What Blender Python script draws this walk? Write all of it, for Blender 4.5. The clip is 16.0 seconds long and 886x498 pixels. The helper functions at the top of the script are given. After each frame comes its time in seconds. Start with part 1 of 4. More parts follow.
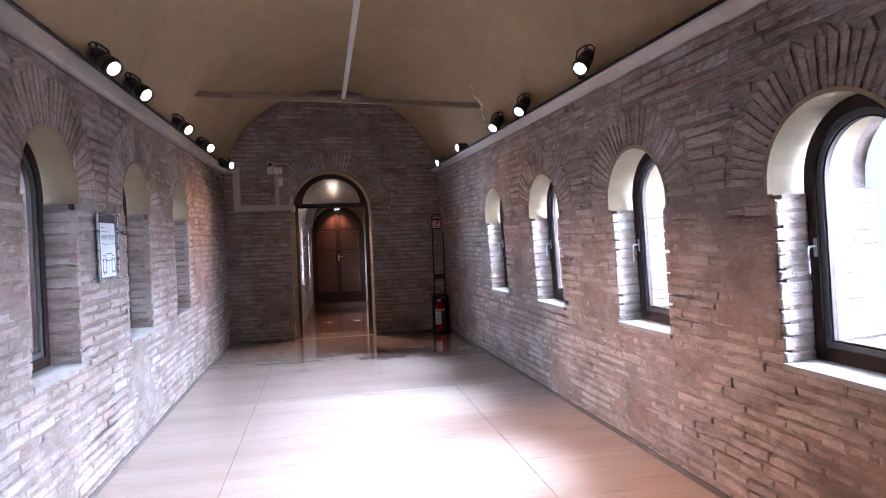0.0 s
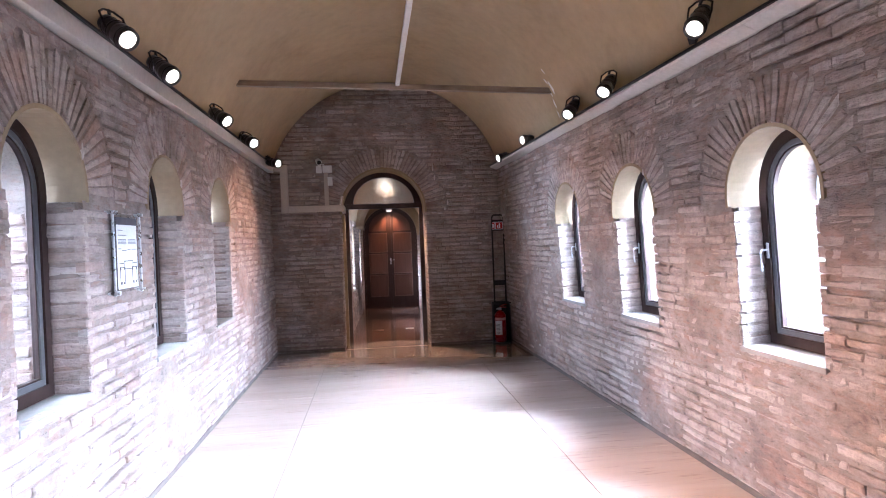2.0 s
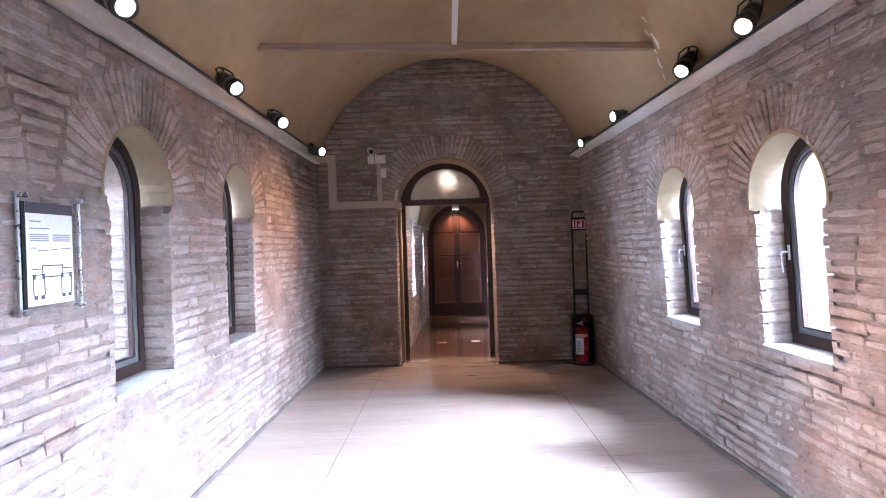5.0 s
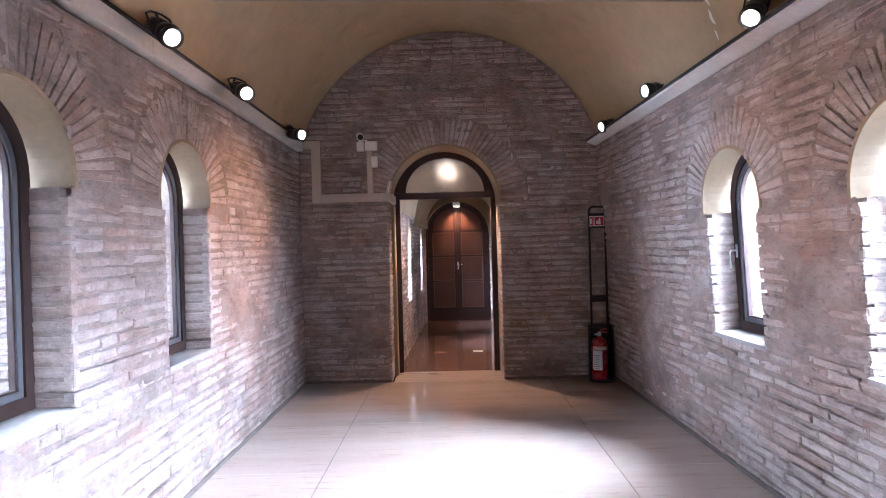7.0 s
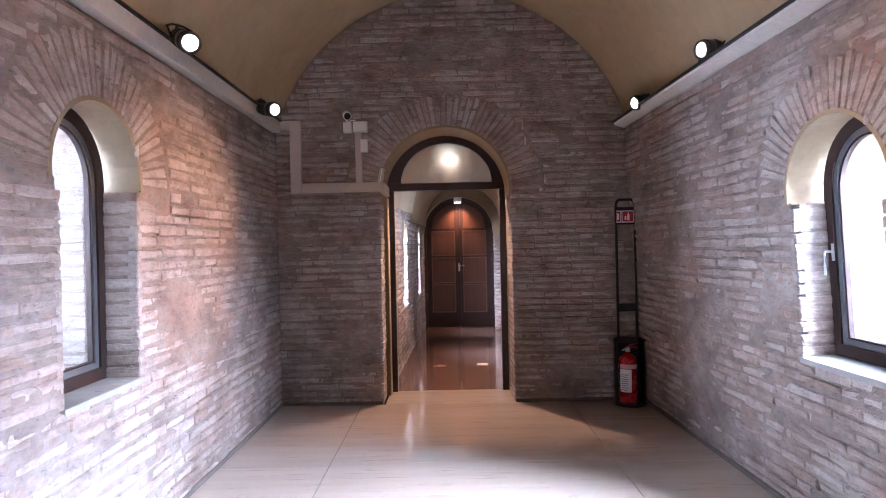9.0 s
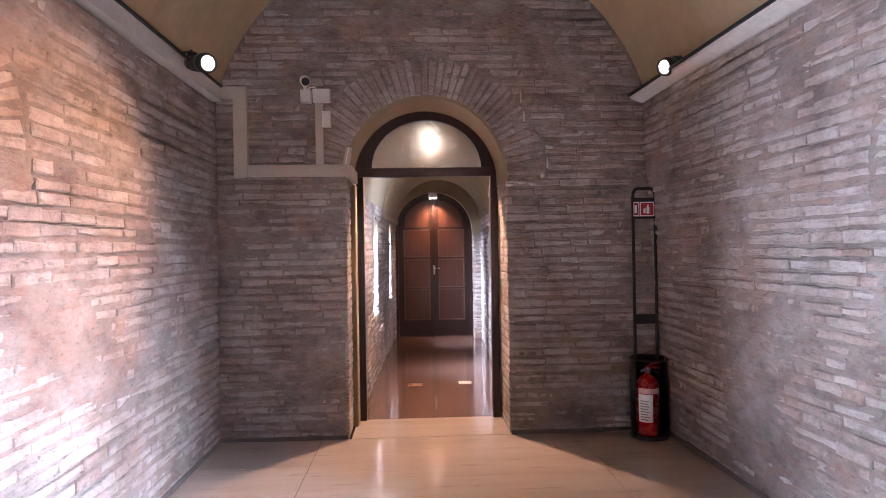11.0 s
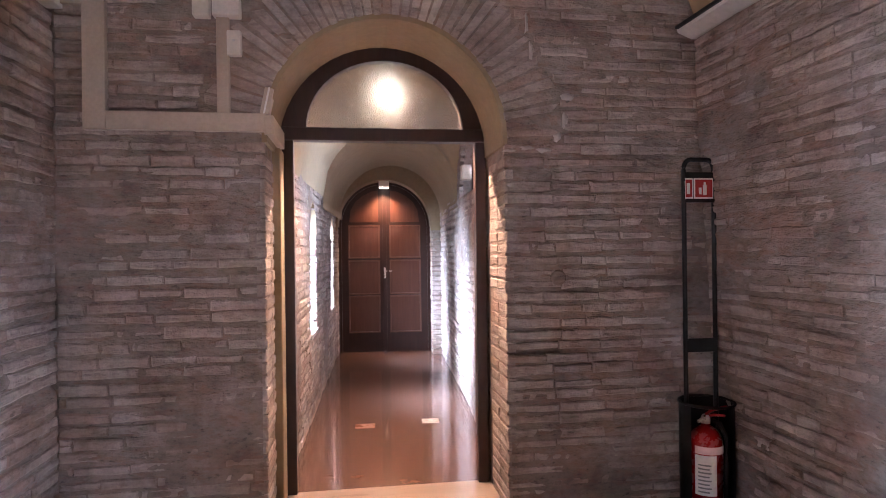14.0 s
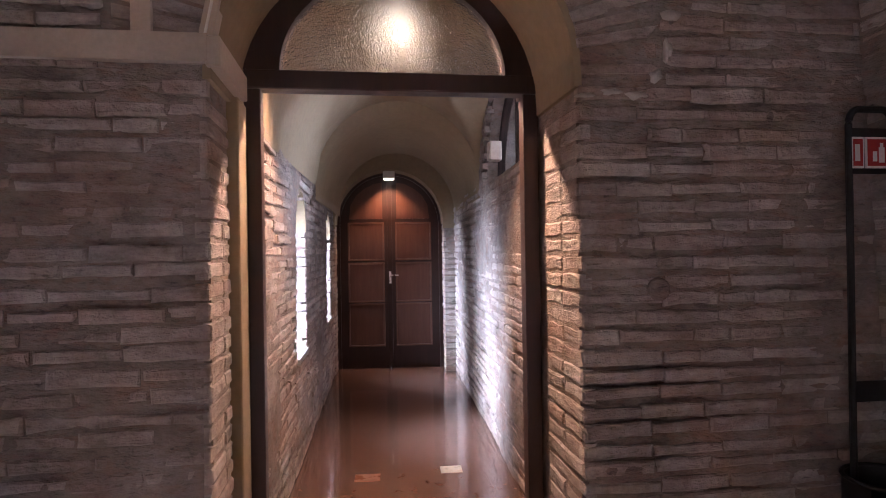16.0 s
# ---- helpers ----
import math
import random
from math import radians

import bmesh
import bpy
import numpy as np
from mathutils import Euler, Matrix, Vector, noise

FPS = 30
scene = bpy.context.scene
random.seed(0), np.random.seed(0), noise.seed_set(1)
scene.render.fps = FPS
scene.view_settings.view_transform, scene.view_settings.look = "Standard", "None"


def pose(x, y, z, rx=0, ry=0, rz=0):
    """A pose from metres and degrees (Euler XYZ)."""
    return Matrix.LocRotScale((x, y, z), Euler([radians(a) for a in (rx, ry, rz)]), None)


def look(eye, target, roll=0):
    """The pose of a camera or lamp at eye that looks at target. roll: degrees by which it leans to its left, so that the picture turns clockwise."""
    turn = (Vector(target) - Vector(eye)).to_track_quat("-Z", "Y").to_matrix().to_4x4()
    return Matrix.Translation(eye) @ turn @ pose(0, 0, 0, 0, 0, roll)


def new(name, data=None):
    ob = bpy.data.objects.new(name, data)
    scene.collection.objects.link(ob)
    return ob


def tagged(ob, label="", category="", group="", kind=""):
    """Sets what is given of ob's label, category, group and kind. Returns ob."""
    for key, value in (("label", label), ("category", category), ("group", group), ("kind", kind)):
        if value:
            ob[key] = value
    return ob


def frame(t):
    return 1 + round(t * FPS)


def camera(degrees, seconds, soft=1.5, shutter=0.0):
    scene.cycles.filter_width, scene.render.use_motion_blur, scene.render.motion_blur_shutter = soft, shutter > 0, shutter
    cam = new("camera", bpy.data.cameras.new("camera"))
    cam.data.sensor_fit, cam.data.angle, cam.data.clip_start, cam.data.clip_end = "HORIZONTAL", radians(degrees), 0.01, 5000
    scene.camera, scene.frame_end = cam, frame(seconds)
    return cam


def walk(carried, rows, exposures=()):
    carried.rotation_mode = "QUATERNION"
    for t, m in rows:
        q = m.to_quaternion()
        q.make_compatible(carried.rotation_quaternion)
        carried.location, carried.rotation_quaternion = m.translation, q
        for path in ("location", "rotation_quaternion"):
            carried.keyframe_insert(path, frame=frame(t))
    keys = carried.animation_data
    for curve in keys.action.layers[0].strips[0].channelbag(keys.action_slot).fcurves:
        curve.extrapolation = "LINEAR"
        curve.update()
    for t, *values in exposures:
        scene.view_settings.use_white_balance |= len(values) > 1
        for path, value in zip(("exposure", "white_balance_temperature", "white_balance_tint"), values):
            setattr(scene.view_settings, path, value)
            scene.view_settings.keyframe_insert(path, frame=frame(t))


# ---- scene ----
cam = camera(73.0, 16.0, soft=1.0)
PATH = [
    (0, (0.128, 0.295, 1.558), (0.519, 2.256, 1.515), -2.0),
    (0.5, (0.115, 0.494, 1.563), (0.468, 2.462, 1.52), -2.0),
    (1, (0.091, 0.67, 1.575), (0.385, 2.648, 1.538), -2.0),
    (1.5, (0.092, 0.867, 1.581), (0.356, 2.849, 1.543), -2.1),
    (2, (0.123, 1.069, 1.574), (0.349, 3.056, 1.543), -2.1),
    (2.5, (0.185, 1.252, 1.576), (0.293, 3.249, 1.555), -2.2),
    (3, (0.203, 1.438, 1.566), (0.235, 3.438, 1.551), -2.0),
    (3.5, (0.221, 1.666, 1.568), (0.237, 3.666, 1.552), -2.0),
    (4, (0.258, 1.887, 1.559), (0.246, 3.887, 1.545), -2.0),
    (6.5, (0.34, 3.013, 1.546), (0.317, 5.013, 1.53), -1.7),
    (7, (0.326, 3.259, 1.535), (0.304, 5.259, 1.522), -1.5),
    (7.5, (0.311, 3.517, 1.54), (0.279, 5.517, 1.524), -1.5),
    (8, (0.331, 3.771, 1.538), (0.295, 5.77, 1.526), -1.3),
    (8.5, (0.33, 3.995, 1.531), (0.279, 5.994, 1.517), -1.3),
    (9, (0.291, 4.257, 1.52), (0.274, 6.257, 1.508), -1.2),
    (11.5, (0.166, 5.563, 1.475), (0.296, 7.558, 1.471), -0.9),
    (12, (0.146, 5.803, 1.474), (0.324, 7.795, 1.461), -0.9),
    (12.5, (0.112, 6.072, 1.479), (0.324, 8.061, 1.475), -0.9),
    (13, (0.119, 6.337, 1.469), (0.362, 8.322, 1.46), -0.7),
    (13.5, (0.123, 6.601, 1.468), (0.387, 8.584, 1.461), -0.8),
    (14, (0.109, 6.866, 1.444), (0.392, 8.846, 1.443), -0.7),
    (14.5, (0.107, 7.141, 1.46), (0.405, 9.119, 1.456), -0.9),
    (15, (0.115, 7.421, 1.447), (0.392, 9.402, 1.45), -0.8),
    (15.5, (0.142, 7.709, 1.435), (0.421, 9.69, 1.439), -0.8),
    (16, (0.133, 7.988, 1.428), (0.406, 9.969, 1.434), -0.9),
]
walk(cam, [(t, look(eye, target, roll)) for t, eye, target, roll in PATH], [(0, -0.5, 5400, 17), (2, 0.2, 5400, 16), (4, 0.22, 5400, 16), (9, 0.3, 5350, 16), (12.5, 0.95, 5550, 17), (14, 0.85, 5500, 17), (16, 0.0, 5600, 19)])

# ---- light ----
world = bpy.data.worlds.new("sky")
scene.world = world
world.use_nodes = True
wn = world.node_tree.nodes
sky = wn.new("ShaderNodeTexSky")
sky.sky_type = "NISHITA"
sky.sun_disc = False
sky.sun_elevation, sky.sun_rotation = radians(48), radians(75)
sky.air_density, sky.dust_density = 1.0, 3.0
wn["Background"].inputs["Strength"].default_value = 0.09
world.node_tree.links.new(sky.outputs["Color"], wn["Background"].inputs["Color"])

sun = new("sun", bpy.data.lights.new("sun", "SUN"))
sun.data.energy, sun.data.angle, sun.data.color = 0.6, radians(12), (1.0, 0.96, 0.9)
sun.matrix_world = look((30, 8, 34), (0, 0, 0))

LAMP_TINT = (1.0, 0.63, 0.37)
DAY = (0.79, 0.885, 1.0)
WARM = (1.0, 0.53, 0.26)
RIGHT_SKY, LEFT_SKY = 280.0, 80.0
LAMP_W, FAR_LAMP_W, CORRIDOR_SKY = 265.0, 90.0, 100.0

# ---- plan (metres) ----
XL, XR, YE, YB = -1.345, 2.18, 10.02, -1.4       # walls of the hall
VC, VR, VZ = 0.35, 1.76, 2.18                     # vault: axis, radius, height of the centre
THICK, THICK_L = 0.6, 1.0
DC, DR, DZ = 0.275, 0.63, 2.04                    # doorway: middle, half width, springing
LEFT_WIN = [3.995, 5.565, 7.085]
RIGHT_WIN = [2.48, 4.04, 5.65, 7.135]
HALF, ARCH = 0.31, 0.372
COR = pose(0.335, YE + THICK, 0, 0, 0, -2.9)      # the corridor's own axes
CW, CL, CY1 = 0.68, 4.72, 2.35                    # half width, length, end of its first bay


# ---- materials ----
def nodes_of(name):
    m = bpy.data.materials.new(name)
    m.use_nodes = True
    nt = m.node_tree
    return m, nt, nt.nodes, nt.nodes["Principled BSDF"]


def link(nt, a, b):
    nt.links.new(a, b)


def noise_at(nt, scale, detail=4.0, rough=0.6, stretch=None, local=False):
    n = nt.nodes.new("ShaderNodeTexNoise")
    n.inputs["Scale"].default_value, n.inputs["Detail"].default_value, n.inputs["Roughness"].default_value = scale, detail, rough
    if local:
        src = nt.nodes.new("ShaderNodeTexCoord").outputs["Object"]
    else:
        src = nt.nodes.new("ShaderNodeNewGeometry").outputs["Position"]
    if stretch:
        mp = nt.nodes.new("ShaderNodeMapping")
        mp.inputs["Scale"].default_value = stretch
        link(nt, src, mp.inputs["Vector"])
        src = mp.outputs["Vector"]
    link(nt, src, n.inputs["Vector"])
    return n.outputs["Fac"]


def ramp(nt, fac, stops):
    r = nt.nodes.new("ShaderNodeValToRGB")
    els = r.color_ramp.elements
    while len(els) < len(stops):
        els.new(0.5)
    for e, (p, c) in zip(els, stops):
        e.position, e.color = p, (*c, 1) if len(c) == 3 else c
    link(nt, fac, r.inputs["Fac"])
    return r.outputs["Color"]


def blend(nt, kind, fac, a, b):
    m = nt.nodes.new("ShaderNodeMix")
    m.data_type, m.blend_type = "RGBA", kind
    for sock, v in ((m.inputs["Factor"], fac), (m.inputs["A"], a), (m.inputs["B"], b)):
        if isinstance(v, (int, float)):
            sock.default_value = v
        elif isinstance(v, tuple):
            sock.default_value = (*v, 1)
        else:
            link(nt, v, sock)
    return m.outputs["Result"]


def calc(nt, op, a, b=0.0):
    m = nt.nodes.new("ShaderNodeMath")
    m.operation = op
    for sock, v in zip(m.inputs, (a, b)):
        if isinstance(v, (int, float)):
            sock.default_value = v
        else:
            link(nt, v, sock)
    return m.outputs["Value"]


def bump(nt, bsdf, height, strength, dist):
    b = nt.nodes.new("ShaderNodeBump")
    b.inputs["Strength"].default_value, b.inputs["Distance"].default_value = strength, dist
    link(nt, height, b.inputs["Height"])
    link(nt, b.outputs["Normal"], bsdf.inputs["Normal"])


def grey(a):
    return (a, a, a)


def weathered(nt, col):
    """Broad stains that run over brick and mortar alike."""
    col = blend(nt, "MULTIPLY", 0.8, col, ramp(nt, noise_at(nt, 2.9, 5, 0.6, (1, 1, 1.5)), [(0.32, (0.62, 0.58, 0.57)), (0.5, grey(1.0)), (0.68, (1.18, 1.2, 1.22))]))
    return blend(nt, "MULTIPLY", 0.7, col, ramp(nt, noise_at(nt, 11, 6, 0.75, (1, 1, 1.8)), [(0.30, grey(0.55)), (0.46, grey(1.0)), (0.7, grey(1.12))]))


def brick_material(name, tones, wash, wash_amount):
    m, nt, ns, p = nodes_of(name)
    info, geo = ns.new("ShaderNodeObjectInfo"), ns.new("ShaderNodeNewGeometry")
    pick = calc(nt, "FRACT", calc(nt, "ADD", info.outputs["Random"], geo.outputs["Random Per Island"]))
    n = len(tones)
    base = ramp(nt, pick, [(i / (n - 1), c) for i, c in enumerate(tones)])
    patch = noise_at(nt, 1.1, 5, 0.65)
    col = blend(nt, "MIX", ramp(nt, patch, [(0.40, grey(0)), (0.66, grey(wash_amount))]), base, wash)
    grain = noise_at(nt, 38, 6, 0.7)
    col = blend(nt, "MULTIPLY", 0.5, col, ramp(nt, grain, [(0.25, grey(0.55)), (0.5, grey(1.0)), (0.75, grey(1.3))]))
    rust = noise_at(nt, 1.7, 6, 0.7, (1, 1, 1.6))
    col = blend(nt, "MIX", ramp(nt, rust, [(0.52, grey(0)), (0.66, grey(0.5))]), col, (0.25, 0.155, 0.118))
    soot = noise_at(nt, 3.4, 6, 0.7)
    col = blend(nt, "MULTIPLY", 0.55, col, ramp(nt, soot, [(0.30, (0.45, 0.40, 0.40)), (0.47, grey(1.0))]))
    streak = noise_at(nt, 2.4, 5, 0.65, (1, 1, 7))
    col = blend(nt, "MULTIPLY", 0.6, col, ramp(nt, streak, [(0.33, grey(0.6)), (0.5, grey(1.0)), (0.68, grey(1.22))]))
    chips = noise_at(nt, 17, 5, 0.7, (0.5, 0.5, 1.7))
    col = blend(nt, "MULTIPLY", 0.7, col, ramp(nt, chips, [(0.30, grey(0.3)), (0.38, grey(1.0)), (0.7, grey(1.1))]))
    col = weathered(nt, col)
    link(nt, col, p.inputs["Base Color"])
    p.inputs["Roughness"].default_value = 0.88
    h = calc(nt, "ADD", calc(nt, "MULTIPLY", noise_at(nt, 60, 5, 0.7), 0.4), calc(nt, "ADD", noise_at(nt, 14, 4, 0.6), chips))
    bump(nt, p, h, 1.0, 0.016)
    return m


def rough_material(name, a, b, rough=0.85, scale=2.0, fine=40, strength=0.4, dist=0.004, stain=0.0, metal=0.0, stretch=None, spec=None):
    m, nt, ns, p = nodes_of(name)
    col = ramp(nt, noise_at(nt, scale, 6, 0.65, stretch), [(0.3, a), (0.7, b)])
    col = blend(nt, "MULTIPLY", 0.5, col, ramp(nt, noise_at(nt, fine, 4, 0.6, stretch), [(0.3, grey(0.82)), (0.7, grey(1.1))]))
    if stain:
        col = blend(nt, "MULTIPLY", stain, col, ramp(nt, noise_at(nt, 0.9, 7, 0.7), [(0.32, (0.62, 0.55, 0.48)), (0.5, grey(1))]))
    link(nt, col, p.inputs["Base Color"])
    p.inputs["Metallic"].default_value = metal
    link(nt, ramp(nt, noise_at(nt, scale * 4, 4, 0.6), [(0.3, grey(max(0, rough - 0.07))), (0.7, grey(min(1, rough + 0.07)))]), p.inputs["Roughness"])
    if spec is not None:
        p.inputs["Specular IOR Level"].default_value = spec
    bump(nt, p, noise_at(nt, fine, 4, 0.6, stretch), strength, dist)
    return m


def mortar_material(name):
    """Rough flush lime mortar with pits, brick dust and grey bloom."""
    m, nt, ns, p = nodes_of(name)
    col = ramp(nt, noise_at(nt, 2.2, 7, 0.7), [(0.28, (0.135, 0.10, 0.085)), (0.5, (0.205, 0.164, 0.142)), (0.72, (0.30, 0.257, 0.232))])
    dust = noise_at(nt, 8, 5, 0.65, (1, 1, 3))
    col = blend(nt, "MIX", ramp(nt, dust, [(0.52, grey(0)), (0.64, grey(0.7))]), col, (0.21, 0.128, 0.10))
    rust = noise_at(nt, 1.7, 6, 0.7, (1, 1, 1.6))
    col = blend(nt, "MIX", ramp(nt, rust, [(0.50, grey(0)), (0.66, grey(0.45))]), col, (0.25, 0.135, 0.095))
    pits = noise_at(nt, 34, 5, 0.7, (0.6, 0.6, 1.5))
    col = blend(nt, "MULTIPLY", 0.9, col, ramp(nt, pits, [(0.27, grey(0.28)), (0.40, grey(0.95)), (0.7, grey(1.15))]))
    col = weathered(nt, col)
    link(nt, col, p.inputs["Base Color"])
    p.inputs["Roughness"].default_value = 0.92
    h = calc(nt, "ADD", calc(nt, "MULTIPLY", pits, 0.8), noise_at(nt, 12, 4, 0.6, (1, 1, 2)))
    bump(nt, p, h, 1.0, 0.016)
    return m


def polished_material(name, a, b, vein, rough, stretch):
    """Polished stone: faint clouds, fine veins and pits, a soft gloss."""
    m, nt, ns, p = nodes_of(name)
    col = ramp(nt, noise_at(nt, 0.8, 5, 0.6, stretch), [(0.3, a), (0.7, b)])
    lines = noise_at(nt, 5.0, 7, 0.7, stretch)
    col = blend(nt, "MIX", ramp(nt, lines, [(0.36, grey(0.45)), (0.43, grey(0)), (0.62, grey(0)), (0.74, grey(0.3))]), col, vein)
    pits = noise_at(nt, 55, 3, 0.6, tuple(0.3 + 0.14 * s for s in stretch))
    col = blend(nt, "MIX", ramp(nt, pits, [(0.72, grey(0)), (0.76, grey(0.5))]), col, vein)
    link(nt, col, p.inputs["Base Color"])
    link(nt, ramp(nt, noise_at(nt, 1.7, 6, 0.65), [(0.3, grey(rough - 0.05)), (0.7, grey(rough + 0.09))]), p.inputs["Roughness"])
    p.inputs["Coat Weight"].default_value, p.inputs["Coat Roughness"].default_value, p.inputs["Coat IOR"].default_value = 0.7, 0.07, 1.6
    bump(nt, p, noise_at(nt, 2.5, 2, 0.5), 0.05, 0.01)
    return m


def glow_material(name, colour, strength):
    m, nt, ns, p = nodes_of(name)
    p.inputs["Base Color"].default_value = (*colour, 1)
    p.inputs["Emission Color"].default_value = (*colour, 1)
    p.inputs["Emission Strength"].default_value = strength
    return m


def glass_material(name, rough=0.0, wavy=0.0):
    m, nt, ns, p = nodes_of(name)
    p.inputs["Base Color"].default_value = (0.95, 0.97, 0.96, 1)
    p.inputs["Transmission Weight"].default_value = 1.0
    p.inputs["Roughness"].default_value = rough
    p.inputs["IOR"].default_value = 1.3 if wavy else 1.45
    if wavy:
        v = nt.nodes.new("ShaderNodeTexVoronoi")
        v.inputs["Scale"].default_value = 150
        link(nt, nt.nodes.new("ShaderNodeNewGeometry").outputs["Position"], v.inputs["Vector"])
        bump(nt, p, calc(nt, "ADD", v.outputs["Distance"], noise_at(nt, 60, 2)), wavy, 0.006)
    return m


BRICK = brick_material("old_brick", [(0.215, 0.155, 0.128), (0.315, 0.252, 0.216), (0.27, 0.206, 0.172), (0.36, 0.298, 0.262), (0.245, 0.182, 0.152), (0.30, 0.238, 0.20), (0.258, 0.172, 0.136), (0.33, 0.267, 0.232)], (0.365, 0.322, 0.297), 0.6)
MORTAR = mortar_material("lime_mortar")
VAULT = rough_material("ochre_plaster", (0.32, 0.225, 0.125), (0.385, 0.275, 0.158), 0.9, 0.8, 9, 0.25, 0.006, 0.35)
PLASTER = rough_material("cream_plaster", (0.22, 0.16, 0.094), (0.265, 0.197, 0.12), 0.88, 1.5, 25, 0.3, 0.004, 0.3)
DUCT = rough_material("cream_duct_paint", (0.40, 0.32, 0.255), (0.46, 0.375, 0.30), 0.55, 2, 60, 0.08, 0.001)
CORNICE = rough_material("white_cornice_paint", (0.58, 0.55, 0.51), (0.66, 0.63, 0.59), 0.6, 2.5, 30, 0.1, 0.002, 0.3)
STONE_SILL = rough_material("sill_stone", (0.21, 0.195, 0.18), (0.30, 0.28, 0.26), 0.75, 6, 60, 0.3, 0.003, 0.4)
# outer sills: colour darkened so less light bounces up to the soffits
DARKENED_STONE = rough_material("darkened_stone", (0.07, 0.066, 0.06), (0.12, 0.113, 0.104), 0.8, 6, 60, 0.4, 0.004, 0.4)
FRAME = rough_material("dark_brown_metal", (0.017, 0.009, 0.007), (0.029, 0.016, 0.013), 0.7, 5, 80, 0.1, 0.001, spec=0.12)
SASH = rough_material("grey_metal", (0.035, 0.035, 0.037), (0.06, 0.06, 0.063), 0.5, 5, 80, 0.05, 0.001)
HANDLE = rough_material("dull_steel", (0.45, 0.45, 0.46), (0.55, 0.55, 0.56), 0.45, 8, 120, 0.05, 0.0005, 0, 0.8)
STEEL = rough_material("brushed_steel", (0.55, 0.55, 0.56), (0.66, 0.66, 0.66), 0.3, 8, 120, 0.05, 0.0005, 0, 1.0)
LAMP_BODY = rough_material("bronze_grey_enamel", (0.034, 0.030, 0.027), (0.05, 0.045, 0.04), 0.4, 6, 90, 0.1, 0.001)
BLACK = rough_material("black_enamel", (0.012, 0.012, 0.013), (0.018, 0.017, 0.017), 0.45, 6, 90, 0.1, 0.001, spec=0.2)
DOORWOOD = rough_material("walnut_stain", (0.019, 0.0075, 0.006), (0.036, 0.0135, 0.010), 0.42, 3, 30, 0.25, 0.002, 0, 0, (9, 9, 0.8))
PANELWOOD = rough_material("red_brown_panel", (0.075, 0.030, 0.020), (0.102, 0.044, 0.029), 0.42, 3, 28, 0.2, 0.002, 0, 0, (9, 9, 0.8))
# lighter than the panels: the mouldings' bright gloss lines put into the colour
MOULDING = rough_material("highlit_moulding", (0.10, 0.05, 0.034), (0.14, 0.075, 0.05), 0.4, 3, 28, 0.2, 0.002, 0, 0, (9, 9, 0.8))
BEAMWOOD = rough_material("painted_beam", (0.16, 0.11, 0.075), (0.27, 0.195, 0.135), 0.7, 4, 40, 0.3, 0.003, 0.5, 0, (0.6, 6, 6))
MARBLE = polished_material("cream_travertine", (0.40, 0.305, 0.245), (0.48, 0.38, 0.315), (0.26, 0.19, 0.145), 0.12, (0.5, 5, 5))
JOINT = rough_material("dark_grout", (0.07, 0.055, 0.045), (0.12, 0.095, 0.08), 0.8, 6, 50, 0.3, 0.002)
TERRA = polished_material("polished_red_floor", (0.125, 0.064, 0.045), (0.165, 0.09, 0.065), (0.24, 0.155, 0.12), 0.16, (1.5, 1.5, 1.5))
PALE_TILE = rough_material("pale_tile", (0.55, 0.50, 0.44), (0.66, 0.61, 0.54), 0.3, 8, 60, 0.1, 0.001)
RED = rough_material("red_enamel", (0.27, 0.008, 0.009), (0.33, 0.012, 0.011), 0.28, 5, 70, 0.03, 0.0005)
SIGN_RED = rough_material("sign_red", (0.34, 0.014, 0.016), (0.40, 0.02, 0.02), 0.5, 5, 70, 0.02, 0.0005)
WHITE = rough_material("white_print", (0.76, 0.76, 0.76), (0.82, 0.82, 0.82), 0.5, 5, 70, 0.02, 0.0005)
INK = rough_material("dark_ink", (0.045, 0.035, 0.045), (0.06, 0.05, 0.06), 0.5, 5, 70, 0.02, 0.0005)
PALE_INK = rough_material("grey_ink", (0.22, 0.23, 0.25), (0.27, 0.28, 0.30), 0.5, 5, 70, 0.02, 0.0005)
WHITE_PLASTIC = rough_material("white_plastic", (0.66, 0.63, 0.58), (0.72, 0.69, 0.64), 0.45, 5, 70, 0.02, 0.0005)
LAMP_GLOW = glow_material("lit_lamp_lens", (1.0, 0.86, 0.66), 6.0)
GLOBE_GLOW = glow_material("lit_globe", (1.0, 0.85, 0.62), 3.8)
SMALL_GLOW = glow_material("lit_strip", (1.0, 0.82, 0.6), 5.0)
GLASS = glass_material("window_glass")
RIPPLE = glass_material("rippled_glass", 0.11, 0.9)
GROUND = rough_material("outside_paving", (0.22, 0.21, 0.20), (0.32, 0.31, 0.29), 0.9, 0.6, 12, 0.3, 0.01)


# ---- mesh helpers ----
def mesh_of(name, bm, mat):
    bm.normal_update()
    me = bpy.data.meshes.new(name)
    bm.to_mesh(me)
    bm.free()
    me.materials.append(mat)
    return me


def part(name, bm, mat, parent=None, label="", smooth=False, m=None):
    me = bm if isinstance(bm, bpy.types.Mesh) else mesh_of(name, bm, mat)
    if smooth:
        for f in me.polygons:
            f.use_smooth = True
    ob = new(name, me)
    ob.parent = parent
    if m is not None:
        ob.matrix_basis = m
    if label:
        tagged(ob, label)
    return ob


def empty(name, m, label, category, group="", kind=""):
    ob = new(name)
    ob.empty_display_size = 0.1
    ob.matrix_basis = m
    return tagged(ob, label, category, group, kind)


